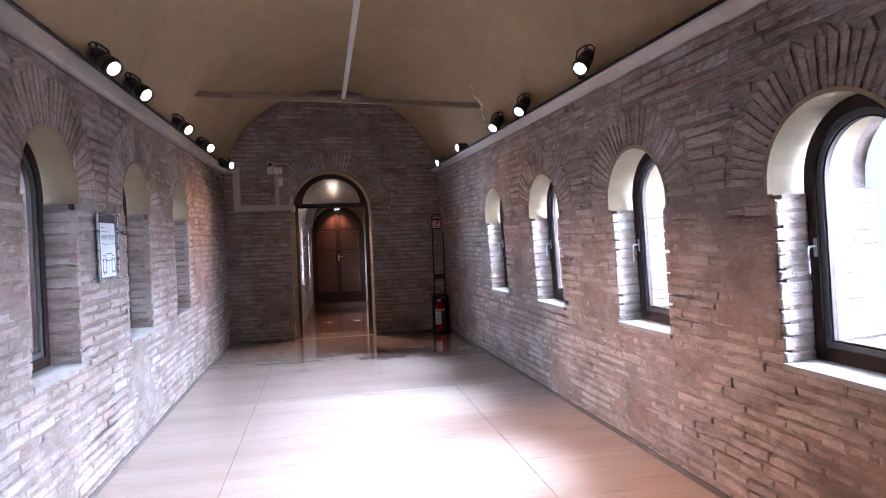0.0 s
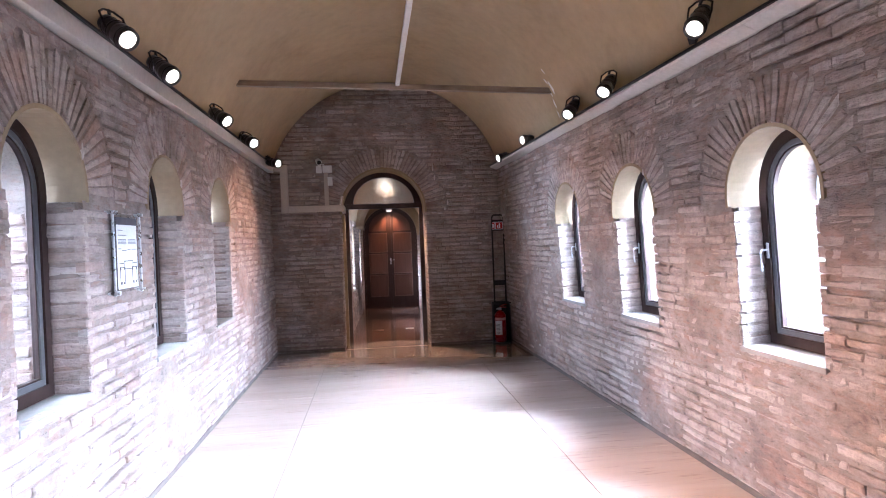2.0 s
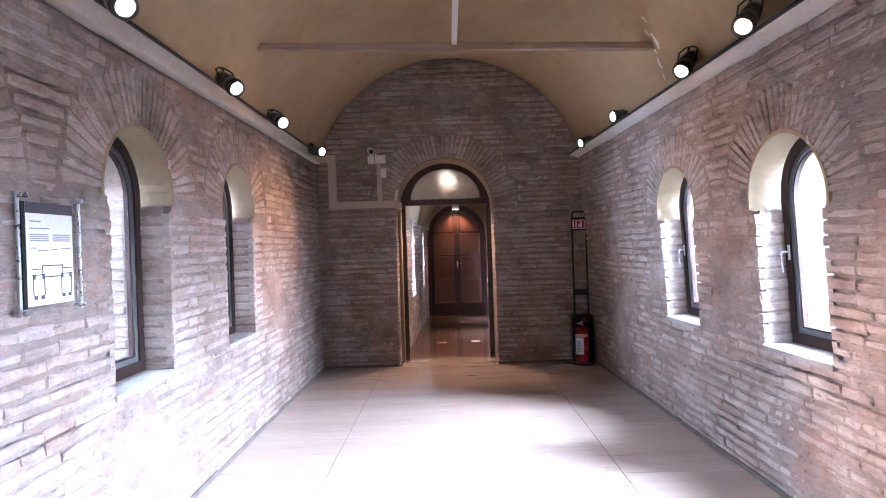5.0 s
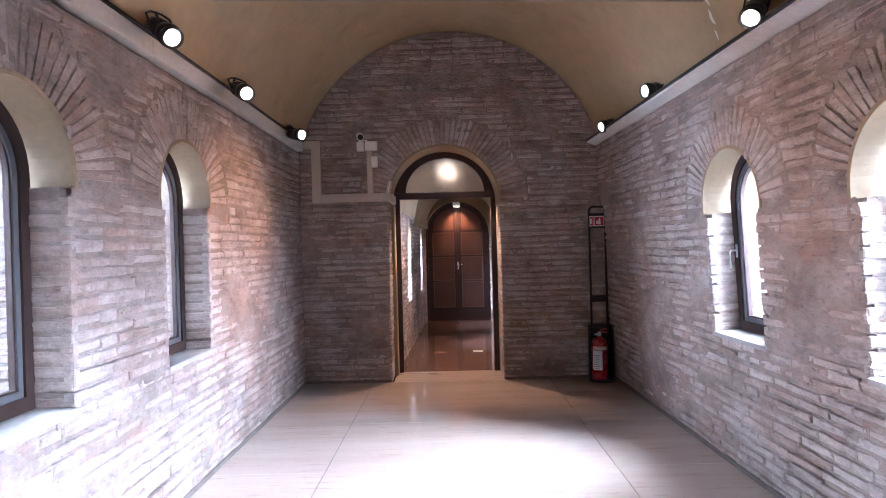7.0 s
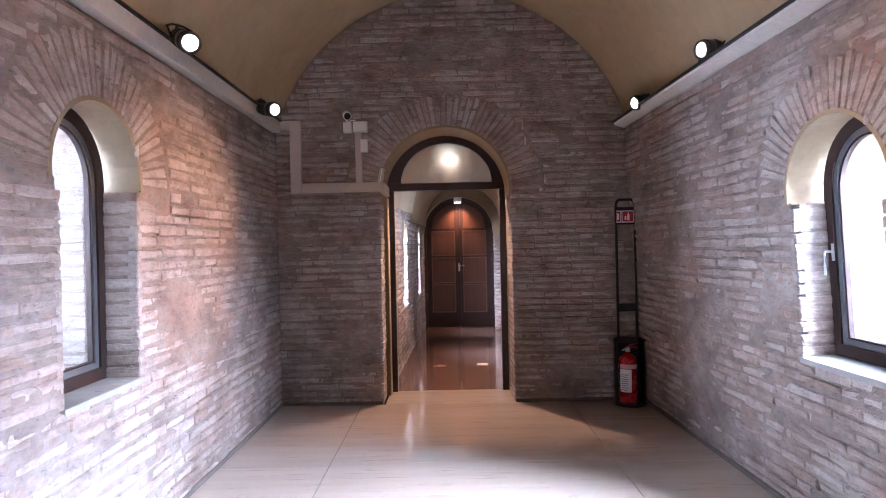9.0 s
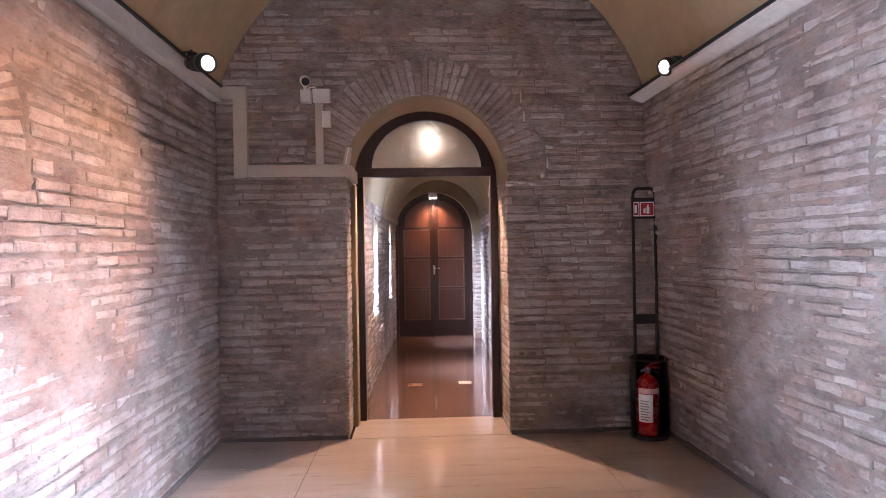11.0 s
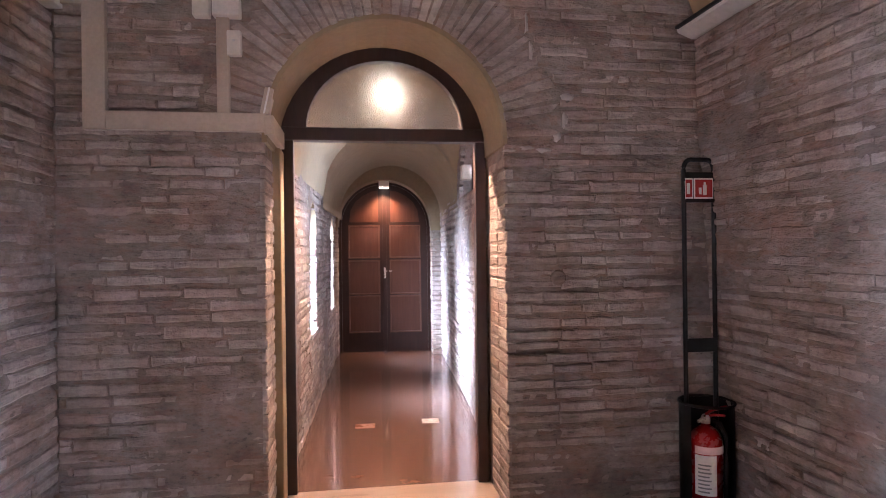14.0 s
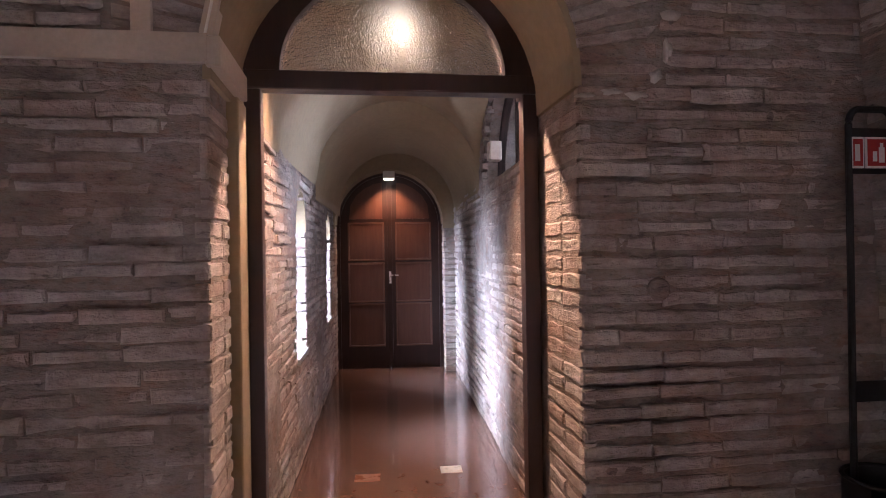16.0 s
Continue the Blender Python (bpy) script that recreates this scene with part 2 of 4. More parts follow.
def box(bm, x0, x1, y0, y1, z0, z1, bevel=0.0):
    r = bmesh.ops.create_cube(bm, size=1, matrix=Matrix.LocRotScale(((x0 + x1) / 2, (y0 + y1) / 2, (z0 + z1) / 2), None, (x1 - x0, y1 - y0, z1 - z0)))
    if bevel:
        edges = list({e for v in r["verts"] for e in v.link_edges})
        bmesh.ops.bevel(bm, geom=edges, offset=bevel, segments=2, affect="EDGES", profile=0.5)
    return bm


def boxes(*rows, bevel=0.0):
    bm = bmesh.new()
    for r in rows:
        box(bm, *r, bevel=bevel)
    return bm


def lathe(bm, profile, m, seg=24):
    """A turned shape from rows of (radius, height), about the local z of m."""
    rings = []
    for r, h in profile:
        rings.append([bm.verts.new(m @ Vector((r * math.cos(2 * math.pi * k / seg), r * math.sin(2 * math.pi * k / seg), h))) for k in range(seg)])
    for a, b in zip(rings, rings[1:]):
        for k in range(seg):
            bm.faces.new((a[k], a[(k + 1) % seg], b[(k + 1) % seg], b[k]))
    bm.faces.new(rings[0][::-1])
    bm.faces.new(rings[-1])
    return bm


def tube(bm, points, r, seg=10):
    """A round bar along points."""
    rings = []
    pts = [Vector(p) for p in points]
    for i, p in enumerate(pts):
        d = (pts[min(i + 1, len(pts) - 1)] - pts[max(i - 1, 0)]).normalized()
        q = d.to_track_quat("Z", "Y")
        rings.append([bm.verts.new(p + q @ Vector((r * math.cos(2 * math.pi * k / seg), r * math.sin(2 * math.pi * k / seg), 0))) for k in range(seg)])
    for a, b in zip(rings, rings[1:]):
        for k in range(seg):
            bm.faces.new((a[k], a[(k + 1) % seg], b[(k + 1) % seg], b[k]))
    bm.faces.new(rings[0][::-1])
    bm.faces.new(rings[-1])
    return bm


def arch_ring(c, half, foot, spring, rise_z, rad, width, y0, y1, bottom=True, seg=20):
    """An arched frame in the plane of a wall: outer half width, foot, springing; arch of radius rad about rise_z; the bar is width wide."""
    outer = [(c - half, foot), (c - half, spring)]
    inner = [(c - half + width, foot + (width if bottom else 0)), (c - half + width, spring)]
    for k in range(seg + 1):
        a = math.pi - math.pi * k / seg
        outer.append((c + rad * math.cos(a) * half / rad, rise_z + rad * math.sin(a)))
        inner.append((c + (half - width) * math.cos(a), rise_z + (rad - width) * math.sin(a)))
    outer += [(c + half, spring), (c + half, foot)]
    inner += [(c + half - width, spring), (c + half - width, foot + (width if bottom else 0))]
    bm = bmesh.new()
    n = len(outer)
    v = [[bm.verts.new((x, y, z)) for x, z in row] for y in (y0, y1) for row in (outer, inner)]
    last = n if bottom else n - 1
    for i in range(last):
        j = (i + 1) % n
        bm.faces.new((v[0][i], v[0][j], v[1][j], v[1][i]))
        bm.faces.new((v[2][j], v[2][i], v[3][i], v[3][j]))
        bm.faces.new((v[0][j], v[0][i], v[2][i], v[2][j]))
        bm.faces.new((v[1][i], v[1][j], v[3][j], v[3][i]))
    if not bottom:
        for i in (0, n - 1):
            bm.faces.new((v[0][i], v[1][i], v[3][i], v[2][i]))
    bmesh.ops.remove_doubles(bm, verts=bm.verts, dist=1e-5)
    bmesh.ops.recalc_face_normals(bm, faces=bm.faces)
    return bm


def arch_pane(c, half, foot, spring, rise_z, rad, y0, y1, seg=20):
    pts = [(c - half, foot), (c - half, spring)] + [(c + half * math.cos(math.pi - math.pi * k / seg), rise_z + rad * math.sin(math.pi * k / seg)) for k in range(seg + 1)] + [(c + half, spring), (c + half, foot)]
    bm = bmesh.new()
    a = [bm.verts.new((x, y0, z)) for x, z in pts]
    b = [bm.verts.new((x, y1, z)) for x, z in pts]
    bm.faces.new(a)
    bm.faces.new(b[::-1])
    for i in range(len(pts)):
        j = (i + 1) % len(pts)
        bm.faces.new((a[j], a[i], b[i], b[j]))
    bmesh.ops.remove_doubles(bm, verts=bm.verts, dist=1e-5)
    bmesh.ops.recalc_face_normals(bm, faces=bm.faces)
    return bm


# ---- masonry ----
# A wall has its own axes: x along it, y into it from its face, z up.
class Opening:
    def __init__(self, c, half, sill, spring, rad, centre, ring):
        self.c, self.half, self.sill, self.spring, self.rad, self.centre, self.ring = c, half, sill, spring, rad, centre, ring

    def top(self, u, grow=0.0):
        d = abs(u - self.c)
        r = self.rad + grow
        return self.centre + math.sqrt(max(0.0, r * r - d * d))


def wall_core(u0, u1, top, depth0, depth1, openings):
    """The solid of a wall, cut into upright slices round its openings."""
    cuts = {u0, u1}
    n = max(2, int((u1 - u0) / 0.35))
    cuts |= {u0 + (u1 - u0) * k / n for k in range(n + 1)}
    for o in openings:
        cuts |= {o.c + s * o.half for s in (-1, 1)}
        cuts |= {o.c + o.rad * math.cos(math.pi * k / 16) for k in range(17)}
    cuts = sorted(c for c in cuts if u0 <= c <= u1)
    bm = bmesh.new()

    def slab(a, b, za, zb, ta, tb):
        if ta - za < 1e-4 and tb - zb < 1e-4:
            return
        p = [bm.verts.new(q) for q in ((a, depth0, za), (b, depth0, zb), (b, depth1, zb), (a, depth1, za), (a, depth0, ta), (b, depth0, tb), (b, depth1, tb), (a, depth1, ta))]
        for f in ((0, 1, 5, 4), (1, 2, 6, 5), (2, 3, 7, 6), (3, 0, 4, 7), (4, 5, 6, 7), (3, 2, 1, 0)):
            bm.faces.new([p[i] for i in f])

    for a, b in zip(cuts, cuts[1:]):
        if b - a < 1e-5:
            continue
        mid = (a + b) / 2
        hit = [o for o in openings if abs(mid - o.c) < max(o.rad, o.half)]
        if not hit:
            slab(a, b, 0, 0, top(a), top(b))
            continue
        o = hit[0]
        if o.sill > 0 or abs(mid - o.c) > o.half:
            z = o.sill if abs(mid - o.c) < o.half else o.spring
            slab(a, b, 0, 0, z, z)
        slab(a, b, o.top(a), o.top(b), top(a), top(b))
    bmesh.ops.remove_doubles(bm, verts=bm.verts, dist=1e-5)
    return bm


def brick_block(rng, w, d, h):
    """Corners and faces of one worn brick with wavy arrises: its face towards -y, centred in x and z."""
    j = lambda s: rng.uniform(-s, s)
    e = min(0.007, h * 0.17)
    a, b = w / 2, h / 2
    t = w * rng.uniform(.10, .22)
    out = [(-a, -b), (-t, -b), (t, -b), (a, -b), (a, b), (t, b), (-t, b), (-a, b)]
    rim = [(x + j(.003), 0.006, z + j(.0042)) for x, z in out]
    front = [(x - e * rng.uniform(.6, 1.7) * (1 if x > 0 else -1) * (abs(x) > t * 1.5), j(.002), z - e * rng.uniform(.5, 1.4) * (1 if z > 0 else -1)) for x, _, z in rim]
    back = [(x, d, z) for x, _, z in rim]
    faces = [tuple(range(8))]
    for k in range(8):
        n = (k + 1) % 8
        faces.append((8 + k, 8 + n, n, k))
        faces.append((16 + k, 16 + n, 8 + n, 8 + k))
    return front + rim + back, faces


BRICK_MESHES = {}


def brick_mesh(rng, w, h, d=0.052):
    key = (round(w * 40), round(h * 200), rng.randrange(4))
    if key not in BRICK_MESHES:
        me = bpy.data.meshes.new("brick")
        v, f = brick_block(rng, key[0] / 40, d, h)
        me.from_pydata(v, [], f)
        me.materials.append(BRICK)
        BRICK_MESHES[key] = me
    return BRICK_MESHES[key], w / (key[0] / 40)


class Rest:
    """Bricks joined into one mesh."""
    def __init__(self):
        self.v, self.f = [], []

    def add(self, block, m):
        n = len(self.v)
        self.v += [tuple(m @ Vector(p)) for p in block[0]]
        self.f += [tuple(i + n for i in f) for f in block[1]]

    def finish(self, name, parent, label):
        if not self.v:
            return
        me = bpy.data.meshes.new(name)
        me.from_pydata(self.v, [], self.f)
        me.materials.append(BRICK)
        ob = new(name, me)
        ob.parent = parent
        tagged(ob, label, kind="stuff")


def lay_bricks(wall, seed, u0, u1, height, openings, near, span=None, course=0.067, limit=300, jamb=(0.0, 0.18), outer=(0.28, 0.6), ring_n=31, jambs=True):
    """Courses round the openings, the wedge stones over them and the bricks of their sides. near(u, z): laid as single pieces."""
    rng = random.Random(seed)
    rest, singles = Rest(), 0
    rows = int(height / course)
    for r in range(rows):
        z0 = r * course
        zm = z0 + course / 2 + rng.uniform(-.004, .004)
        drift, wave = rng.uniform(0, 6.3), rng.uniform(.6, 1.6)
        lo, hi = (u0, u1) if span is None else span(z0 + course)
        if hi - lo < 0.05:
            continue
        free = [(lo, hi)]
        for o in openings:
            if zm < o.sill:
                continue
            if zm < o.spring:
                w = o.half
            else:
                g = (o.rad + o.ring) ** 2 - (zm - o.centre) ** 2
                w = math.sqrt(g) if g > 0 else 0
                w = max(w, o.half if zm < o.centre else 0)
            if w <= 0:
                continue
            free = [q for a, b in free for q in ((a, min(b, o.c - w)), (max(a, o.c + w), b)) if q[1] - q[0] > 0.02]
        for a, b in free:
            u = a - (rng.uniform(0, 0.14) if a == lo else 0)
            while u < b - 0.015:
                w = rng.choice((0.14, 0.22, 0.26, 0.29, 0.27, 0.21, 0.31, 0.24))
                e = u + w
                if b - e < 0.07:
                    e = b
                s = max(u, a)
                w = e - s - rng.choice((0.003, 0.004, 0.007))
                mid = s + (e - s) / 2
                u = e
                if w < 0.03:
                    continue
                h = course - rng.choice((0.012, 0.018, 0.022, 0.027, 0.032))
                proud = rng.uniform(-0.008, 0.004)
                if rng.random() < .012:
                    continue
                m = Matrix.Translation((mid, proud, zm + .006 * math.sin(drift + wave * mid))) @ Euler((rng.uniform(-.05, .05), rng.uniform(-.010, .010), rng.uniform(-.008, .008))).to_matrix().to_4x4()
                if singles < limit and near(mid, zm):
                    me, sx = brick_mesh(rng, w, 0.044)
                    ob = new("brick", me)
                    ob.parent = wall
                    ob.matrix_basis = m @ Matrix.Diagonal((sx, 1, h / 0.044, 1))
                    singles += 1
                else:
                    rest.add(brick_block(rng, w, 0.052, h), m)
    for o in openings:
        if o.ring > 0:
            wedge_arch(wall, o, rng, ring_n)
        if jambs:
            foot = o.sill
            k = 0
            while foot + (k + 1) * course <= o.spring + 0.01:
                z = foot + (k + 0.5) * course
                k += 1
                for s in (-1, 1):
                    for d0, d1 in (jamb, outer):
                        if d1 - d0 < 0.05:
                            continue
                        n = max(1, round((d1 - d0) / 0.24 + rng.uniform(-.3, .3)))
                        for i in range(n):
                            p, q = d0 + (d1 - d0) * i / n, d0 + (d1 - d0) * (i + 1) / n
                            m = Matrix.Translation((o.c + s * (o.half + rng.uniform(-.005, .003)), (p + q) / 2, z)) @ pose(0, 0, 0, 0, 0, -90 * s)
                            rest.add(brick_block(rng, q - p - (0.006 if n > 1 else 0.0), 0.045, course - rng.uniform(.008, .020)), m)
    rest.finish("masonry", wall, "weathered pale brick courses in lime mortar")


def mortar_skin(wall, u0, u1, height, openings, span, seed):
    """The uneven face of the mortar: hollow in some joints, smeared over the bricks elsewhere."""
    step, course = 0.024, 0.067
    nu, nz = int((u1 - u0) / step), int(height / course) * 2
    height = nz * course / 2
    verts, faces, ids = [], [], {}

    def inside(u, z):
        if span is not None:
            lo, hi = span(z)
            if not lo < u < hi:
                return True
        for o in openings:
            d = abs(u - o.c)
            if o.sill < z < o.spring and d < o.half + .012:
                return True
            if z >= o.spring and d * d + (z - o.centre) ** 2 < (o.rad + .006) ** 2 or o.spring <= z < o.centre and d < o.rad + .006:
                return True
        return False

    def vert(i, j):
        if (i, j) not in ids:
            u, z = u0 + (u1 - u0) * i / nu, height * j / nz
            row = j / 2
            big = noise.noise(Vector((u * 1.2, row * .11, seed)))
            mid = noise.noise(Vector((u * 3.2, row * 1.3, seed + 7.0)))
            fine = noise.noise(Vector((u * 19.0, row * 2.9, seed + 3.0)))
            deep = .0058 + .026 * big + .016 * mid + .006 * fine
            if any(o.spring - .1 < z and math.hypot(u - o.c, z - o.centre) < o.rad + o.ring + .01 for o in openings):
                deep = .0035 + .012 * mid + .006 * fine
            elif j % 2:
                deep = min(max(deep, .006), .009) if deep > .002 else deep - .004
            if deep > .009:
                deep += (deep - .009) * 1.8
            ids[(i, j)] = len(verts)
            verts.append((u, min(.036, max(-.0095, deep)), z))
        return ids[(i, j)]

    for j in range(nz):
        for i in range(nu):
            u, z = u0 + (u1 - u0) * (i + .5) / nu, height * (j + .5) / nz
            if not inside(u, z) and not inside(u + step / 2, z) and not inside(u - step / 2, z):
                faces.append((vert(i, j), vert(i + 1, j), vert(i + 1, j + 1), vert(i, j + 1)))
    me = bpy.data.meshes.new("mortar_face")
    me.from_pydata(verts, [], faces)
    me.materials.append(MORTAR)
    me.polygons.foreach_set("use_smooth", [True] * len(me.polygons))
    ob = new("mortar_face", me)
    ob.parent = wall
    tagged(ob, "rough smeared lime mortar between the bricks")


def wedge_arch(wall, o, rng, n):
    step = math.pi / n
    meshes = []
    for k in range(12):
        a, b, dep = o.rad * step - 0.009, (o.rad + o.ring) * step - rng.choice((0.014, 0.022, 0.03)), 0.052
        j = lambda s: rng.uniform(-s, s)
        rim = [(-a / 2, .005, o.rad + .004), (a / 2, .005, o.rad + .004), (b / 2 + j(.004), .005, o.rad + o.ring - abs(j(.06))), (-b / 2 + j(.004), .005, o.rad + o.ring - abs(j(.06)))]
        front = [(x * rng.uniform(.82, .94), j(.003), z + t * .007) for (x, _, z), t in zip(rim, (1, 1, -1, -1))]
        back = [(x, dep, z) for x, _, z in rim]
        f = [(0, 1, 2, 3)]
        for i in range(4):
            q = (i + 1) % 4
            f += [(4 + i, 4 + q, q, i), (8 + i, 8 + q, 4 + q, 4 + i)]
        me = bpy.data.meshes.new("wedge_brick")
        me.from_pydata(front + rim + back, [], f)
        me.materials.append(BRICK)
        meshes.append(me)
    for k in range(n):
        ang = -math.pi / 2 + (k + 0.5) * step
        ob = new("wedge_brick", meshes[rng.randrange(12)])
        ob.parent = wall
        ob.matrix_basis = Matrix.Translation((o.c, rng.uniform(-.006, .001), o.centre)) @ Matrix.Rotation(ang, 4, "Y")


def soffit(parent, o, depth0, depth1, foot=None, thick=0.014, seg=24):
    """The smooth plaster under an arch."""
    bm = bmesh.new()
    foot = o.spring if foot is None else foot
    rows = []
    pts = [(o.rad, foot - o.centre)] + [(o.rad * math.cos(math.pi * k / seg), o.rad * math.sin(math.pi * k / seg)) for k in range(seg + 1)] + [(-o.rad, foot - o.centre)]
    for x, z in pts:
        s = (o.rad - thick) / o.rad
        xi, zi = (x * s, z * s if z > 0 else z)
        rows.append([bm.verts.new((o.c + xi, depth0 - .002, o.centre + zi)), bm.verts.new((o.c + xi, depth1, o.centre + zi)),
                     bm.verts.new((o.c + x * 1.02, depth1, o.centre + (z * 1.02 if z > 0 else z))), bm.verts.new((o.c + x * 1.02, depth0 - .002, o.centre + (z * 1.02 if z > 0 else z)))])
    for a, b in zip(rows, rows[1:]):
        for k in range(4):
            q = (k + 1) % 4
            bm.faces.new((a[k], b[k], b[q], a[q]))
    bm.faces.new(rows[0])
    bm.faces.new(rows[-1][::-1])
    bmesh.ops.remove_doubles(bm, verts=bm.verts, dist=1e-5)
    bmesh.ops.recalc_face_normals(bm, faces=bm.faces)
    ob = part("arch_plaster", bm, PLASTER, parent, "smooth ochre plaster under the arch")
    return ob


def brick_wall(name, m, u0, u1, top, openings, seed, near, height, label, span=None, thick=THICK, **kw):
    wall = part(name, wall_core(u0, u1, top, 0.038, thick, [Opening(o.c, o.half + .004, o.sill, o.spring, o.rad, o.centre, o.ring) for o in openings]), MORTAR, None, "", False, m)
    tagged(wall, label, "wall", "", "structure")
    LATER.append((wall, seed, u0, u1, height, openings, near, span, kw))
    return wall


LATER = []


# ---- windows ----
def window(name, m, o, handle_side, label):
    win = empty(name, m @ Matrix.Translation((o.c, 0, 0)), label, "window", "arched windows of the hall", "structure")
    h, r, dz = HALF + 0.012, ARCH - 0.018, o.centre
    y = 0.175
    part("window_frame", arch_ring(0, h, o.sill + .012, o.spring, dz, r, 0.062, y, y + 0.07), FRAME, win)
    part("sash", arch_ring(0, h - 0.058, o.sill + .07, o.spring, dz, r - 0.058, 0.034, y + 0.012, y + 0.055), SASH, win, "grey metal sash")
    part("glazing_bead", arch_ring(0, h - 0.09, o.sill + .102, o.spring, dz, r - 0.09, 0.012, y + 0.02, y + 0.05), FRAME, win)
    pane = part("pane", arch_pane(0, h - 0.094, o.sill + .106, o.spring, dz, r - 0.094, y + 0.032, y + 0.038), GLASS, win)
    pane.visible_shadow = False
    # lever handle on the frame
    s = handle_side
    hx = s * (h - 0.05)
    bm = boxes((hx - .009, hx + .009, y - .008, y, 1.39, 1.48), bevel=.003)
    tube(bm, [(hx, y - .005, 1.44), (hx, y - .045, 1.44), (hx - s * .006, y - .055, 1.425), (hx - s * .010, y - .058, 1.36), (hx - s * .004, y - .052, 1.32)], .0065, 8)
    part("handle", bm, HANDLE, win, "dull steel lever handle")
    bm = boxes((-HALF - .015, HALF + .015, -0.012, y, o.sill - .022, o.sill + .01), bevel=.004)
    part("window_sill", bm, STONE_SILL, win, "worn pale stone sill")
    bm = boxes((-HALF - .01, HALF + .01, y + .07, THICK + .03, o.sill - .06, o.sill + .004), bevel=.005)
    part("outer_sill", bm, DARKENED_STONE, win, "outer sill darkened to cut bounced light")
    return win


def sky_lamp(name, m, o, watts, wide=0.46, tilt=33, swing=0, thick=THICK):
    """The sky's light in a window's opening."""
    la = bpy.data.lights.new(name, "AREA")
    la.shape, la.size, la.size_y = "RECTANGLE", wide, o.centre + o.rad - o.sill - 0.1
    la.energy, la.color, la.spread = watts, DAY, radians(76)
    ob = new(name, la)
    ob.matrix_world = m @ Matrix.Translation((o.c, thick + 0.16, (o.sill + o.centre + o.rad) / 2 + 0.12)) @ pose(0, 0, 0, 0, 0, swing) @ pose(0, 0, 0, -90 + tilt, 0, 0)
    return ob


# ---- the hall ----
# the right wall closes in on the far end and leans a little into the hall
M_LEFT, M_END = pose(XL, 0, 0, 0, 0, 90), pose(0, YE, 0, 0, 0, 0)
M_RIGHT = pose(2.412, 0, 0, 0, 0, -88.4) @ pose(0, 0, 0, 2.86)


def vault_x(x, y):
    """The vault's right half widens with the wall under it."""
    return x if x < VC else VC + (x - VC) * (2.315 - 0.028 * y - VC) / 1.69


left_open = [Opening(c, HALF, 0.85, 1.835, ARCH, 1.875, 0.33) for c in LEFT_WIN]
right_open = [Opening(-c, HALF, 0.88, 1.70, ARCH, 1.75, 0.28) for c in RIGHT_WIN]
TOP_L, TOP_R = 2.66, 2.68


def vault_z(x):
    d = abs(x - VC)
    return VZ + math.sqrt(max(0.0, VR * VR - d * d)) if d < VR else VZ


def vault_span(z):
    d = VR * VR - (z - VZ) ** 2
    if z <= VZ + 0.6:
        return XL, XR
    if d <= 0:
        return 0, 0
    return max(XL, VC - math.sqrt(d)), min(XR, VC + math.sqrt(d))


wall_left = brick_wall("wall_left", M_LEFT, YB, YE, lambda u: TOP_L + 0.06, left_open, 11, lambda u, z: 4.3 < u < 7.0 and z > 0.25, TOP_L, "long wall of weathered pale brick with arched windows", thick=THICK_L, outer=(0.28, THICK_L))
wall_right = brick_wall("wall_right", M_RIGHT, -YE, -YB, lambda u: TOP_R + 0.06, right_open, 12, lambda u, z: -6.9 < u < -4.3 and z > 0.25, TOP_R, "long wall of weathered brown brick with arched windows")
door_open = Opening(DC, DR, 0, DZ - .04, DR, DZ, 0.33)
wall_end = brick_wall("wall_end", M_END, XL - THICK, XR + THICK, lambda u: max(2.9, vault_z(u) + 0.25), [door_open], 13, lambda u, z: 0.9 < z < 2.3, 4.0, "end wall of brick with an arched doorway", vault_span, jamb=(0.0, 0.40), outer=(0.0, 0.0), ring_n=43)
bm = boxes((XL - THICK, XR + THICK, YB - 0.3, YB, 0, 4.3))
tagged(part("wall_back", bm, PLASTER), "plain ochre plaster wall closing the hall", "wall", "", "structure")
for o in left_open:
    soffit(wall_left, o, 0, 0.26)
for o in right_open:
    soffit(wall_right, o, 0, 0.5)
soffit(wall_end, door_open, 0, THICK)

# the vault, a shell of its own
bm = bmesh.new()
seg = 44
a0 = math.asin((2.665 - VZ) / VR)
rows = []
for k in range(seg + 1):
    a = a0 + (math.pi - 2 * a0) * k / seg
    rows.append([(VC - rr * math.cos(a), VZ + rr * math.sin(a)) for rr in (VR, VR + 0.2)])
ys = [YB + (YE - YB) * k / 24 for k in range(25)]
grid = [[[bm.verts.new((vault_x(x, y), y, z)) for x, z in r] for r in rows] for y in ys]
for j in range(24):
    for k in range(seg):
        bm.faces.new((grid[j][k][0], grid[j][k + 1][0], grid[j + 1][k + 1][0], grid[j + 1][k][0]))
        bm.faces.new((grid[j][k][1], grid[j + 1][k][1], grid[j + 1][k + 1][1], grid[j][k + 1][1]))
bmesh.ops.recalc_face_normals(bm, faces=bm.faces)
tagged(part("ceiling", bm, VAULT, None, "", True), "barrel vault of smooth ochre plaster", "ceiling", "", "structure")
bm = boxes((XL - THICK, XL - .16, YB, YE, 2.6, 3.6), (XR + .16, XR + THICK, YB, YE, 2.6, 3.6), (XL - THICK, XR + THICK, YB, YE, 4.1, 4.4))
tagged(part("roof", bm, MORTAR), "solid masonry over the vault", "roof", "", "structure")


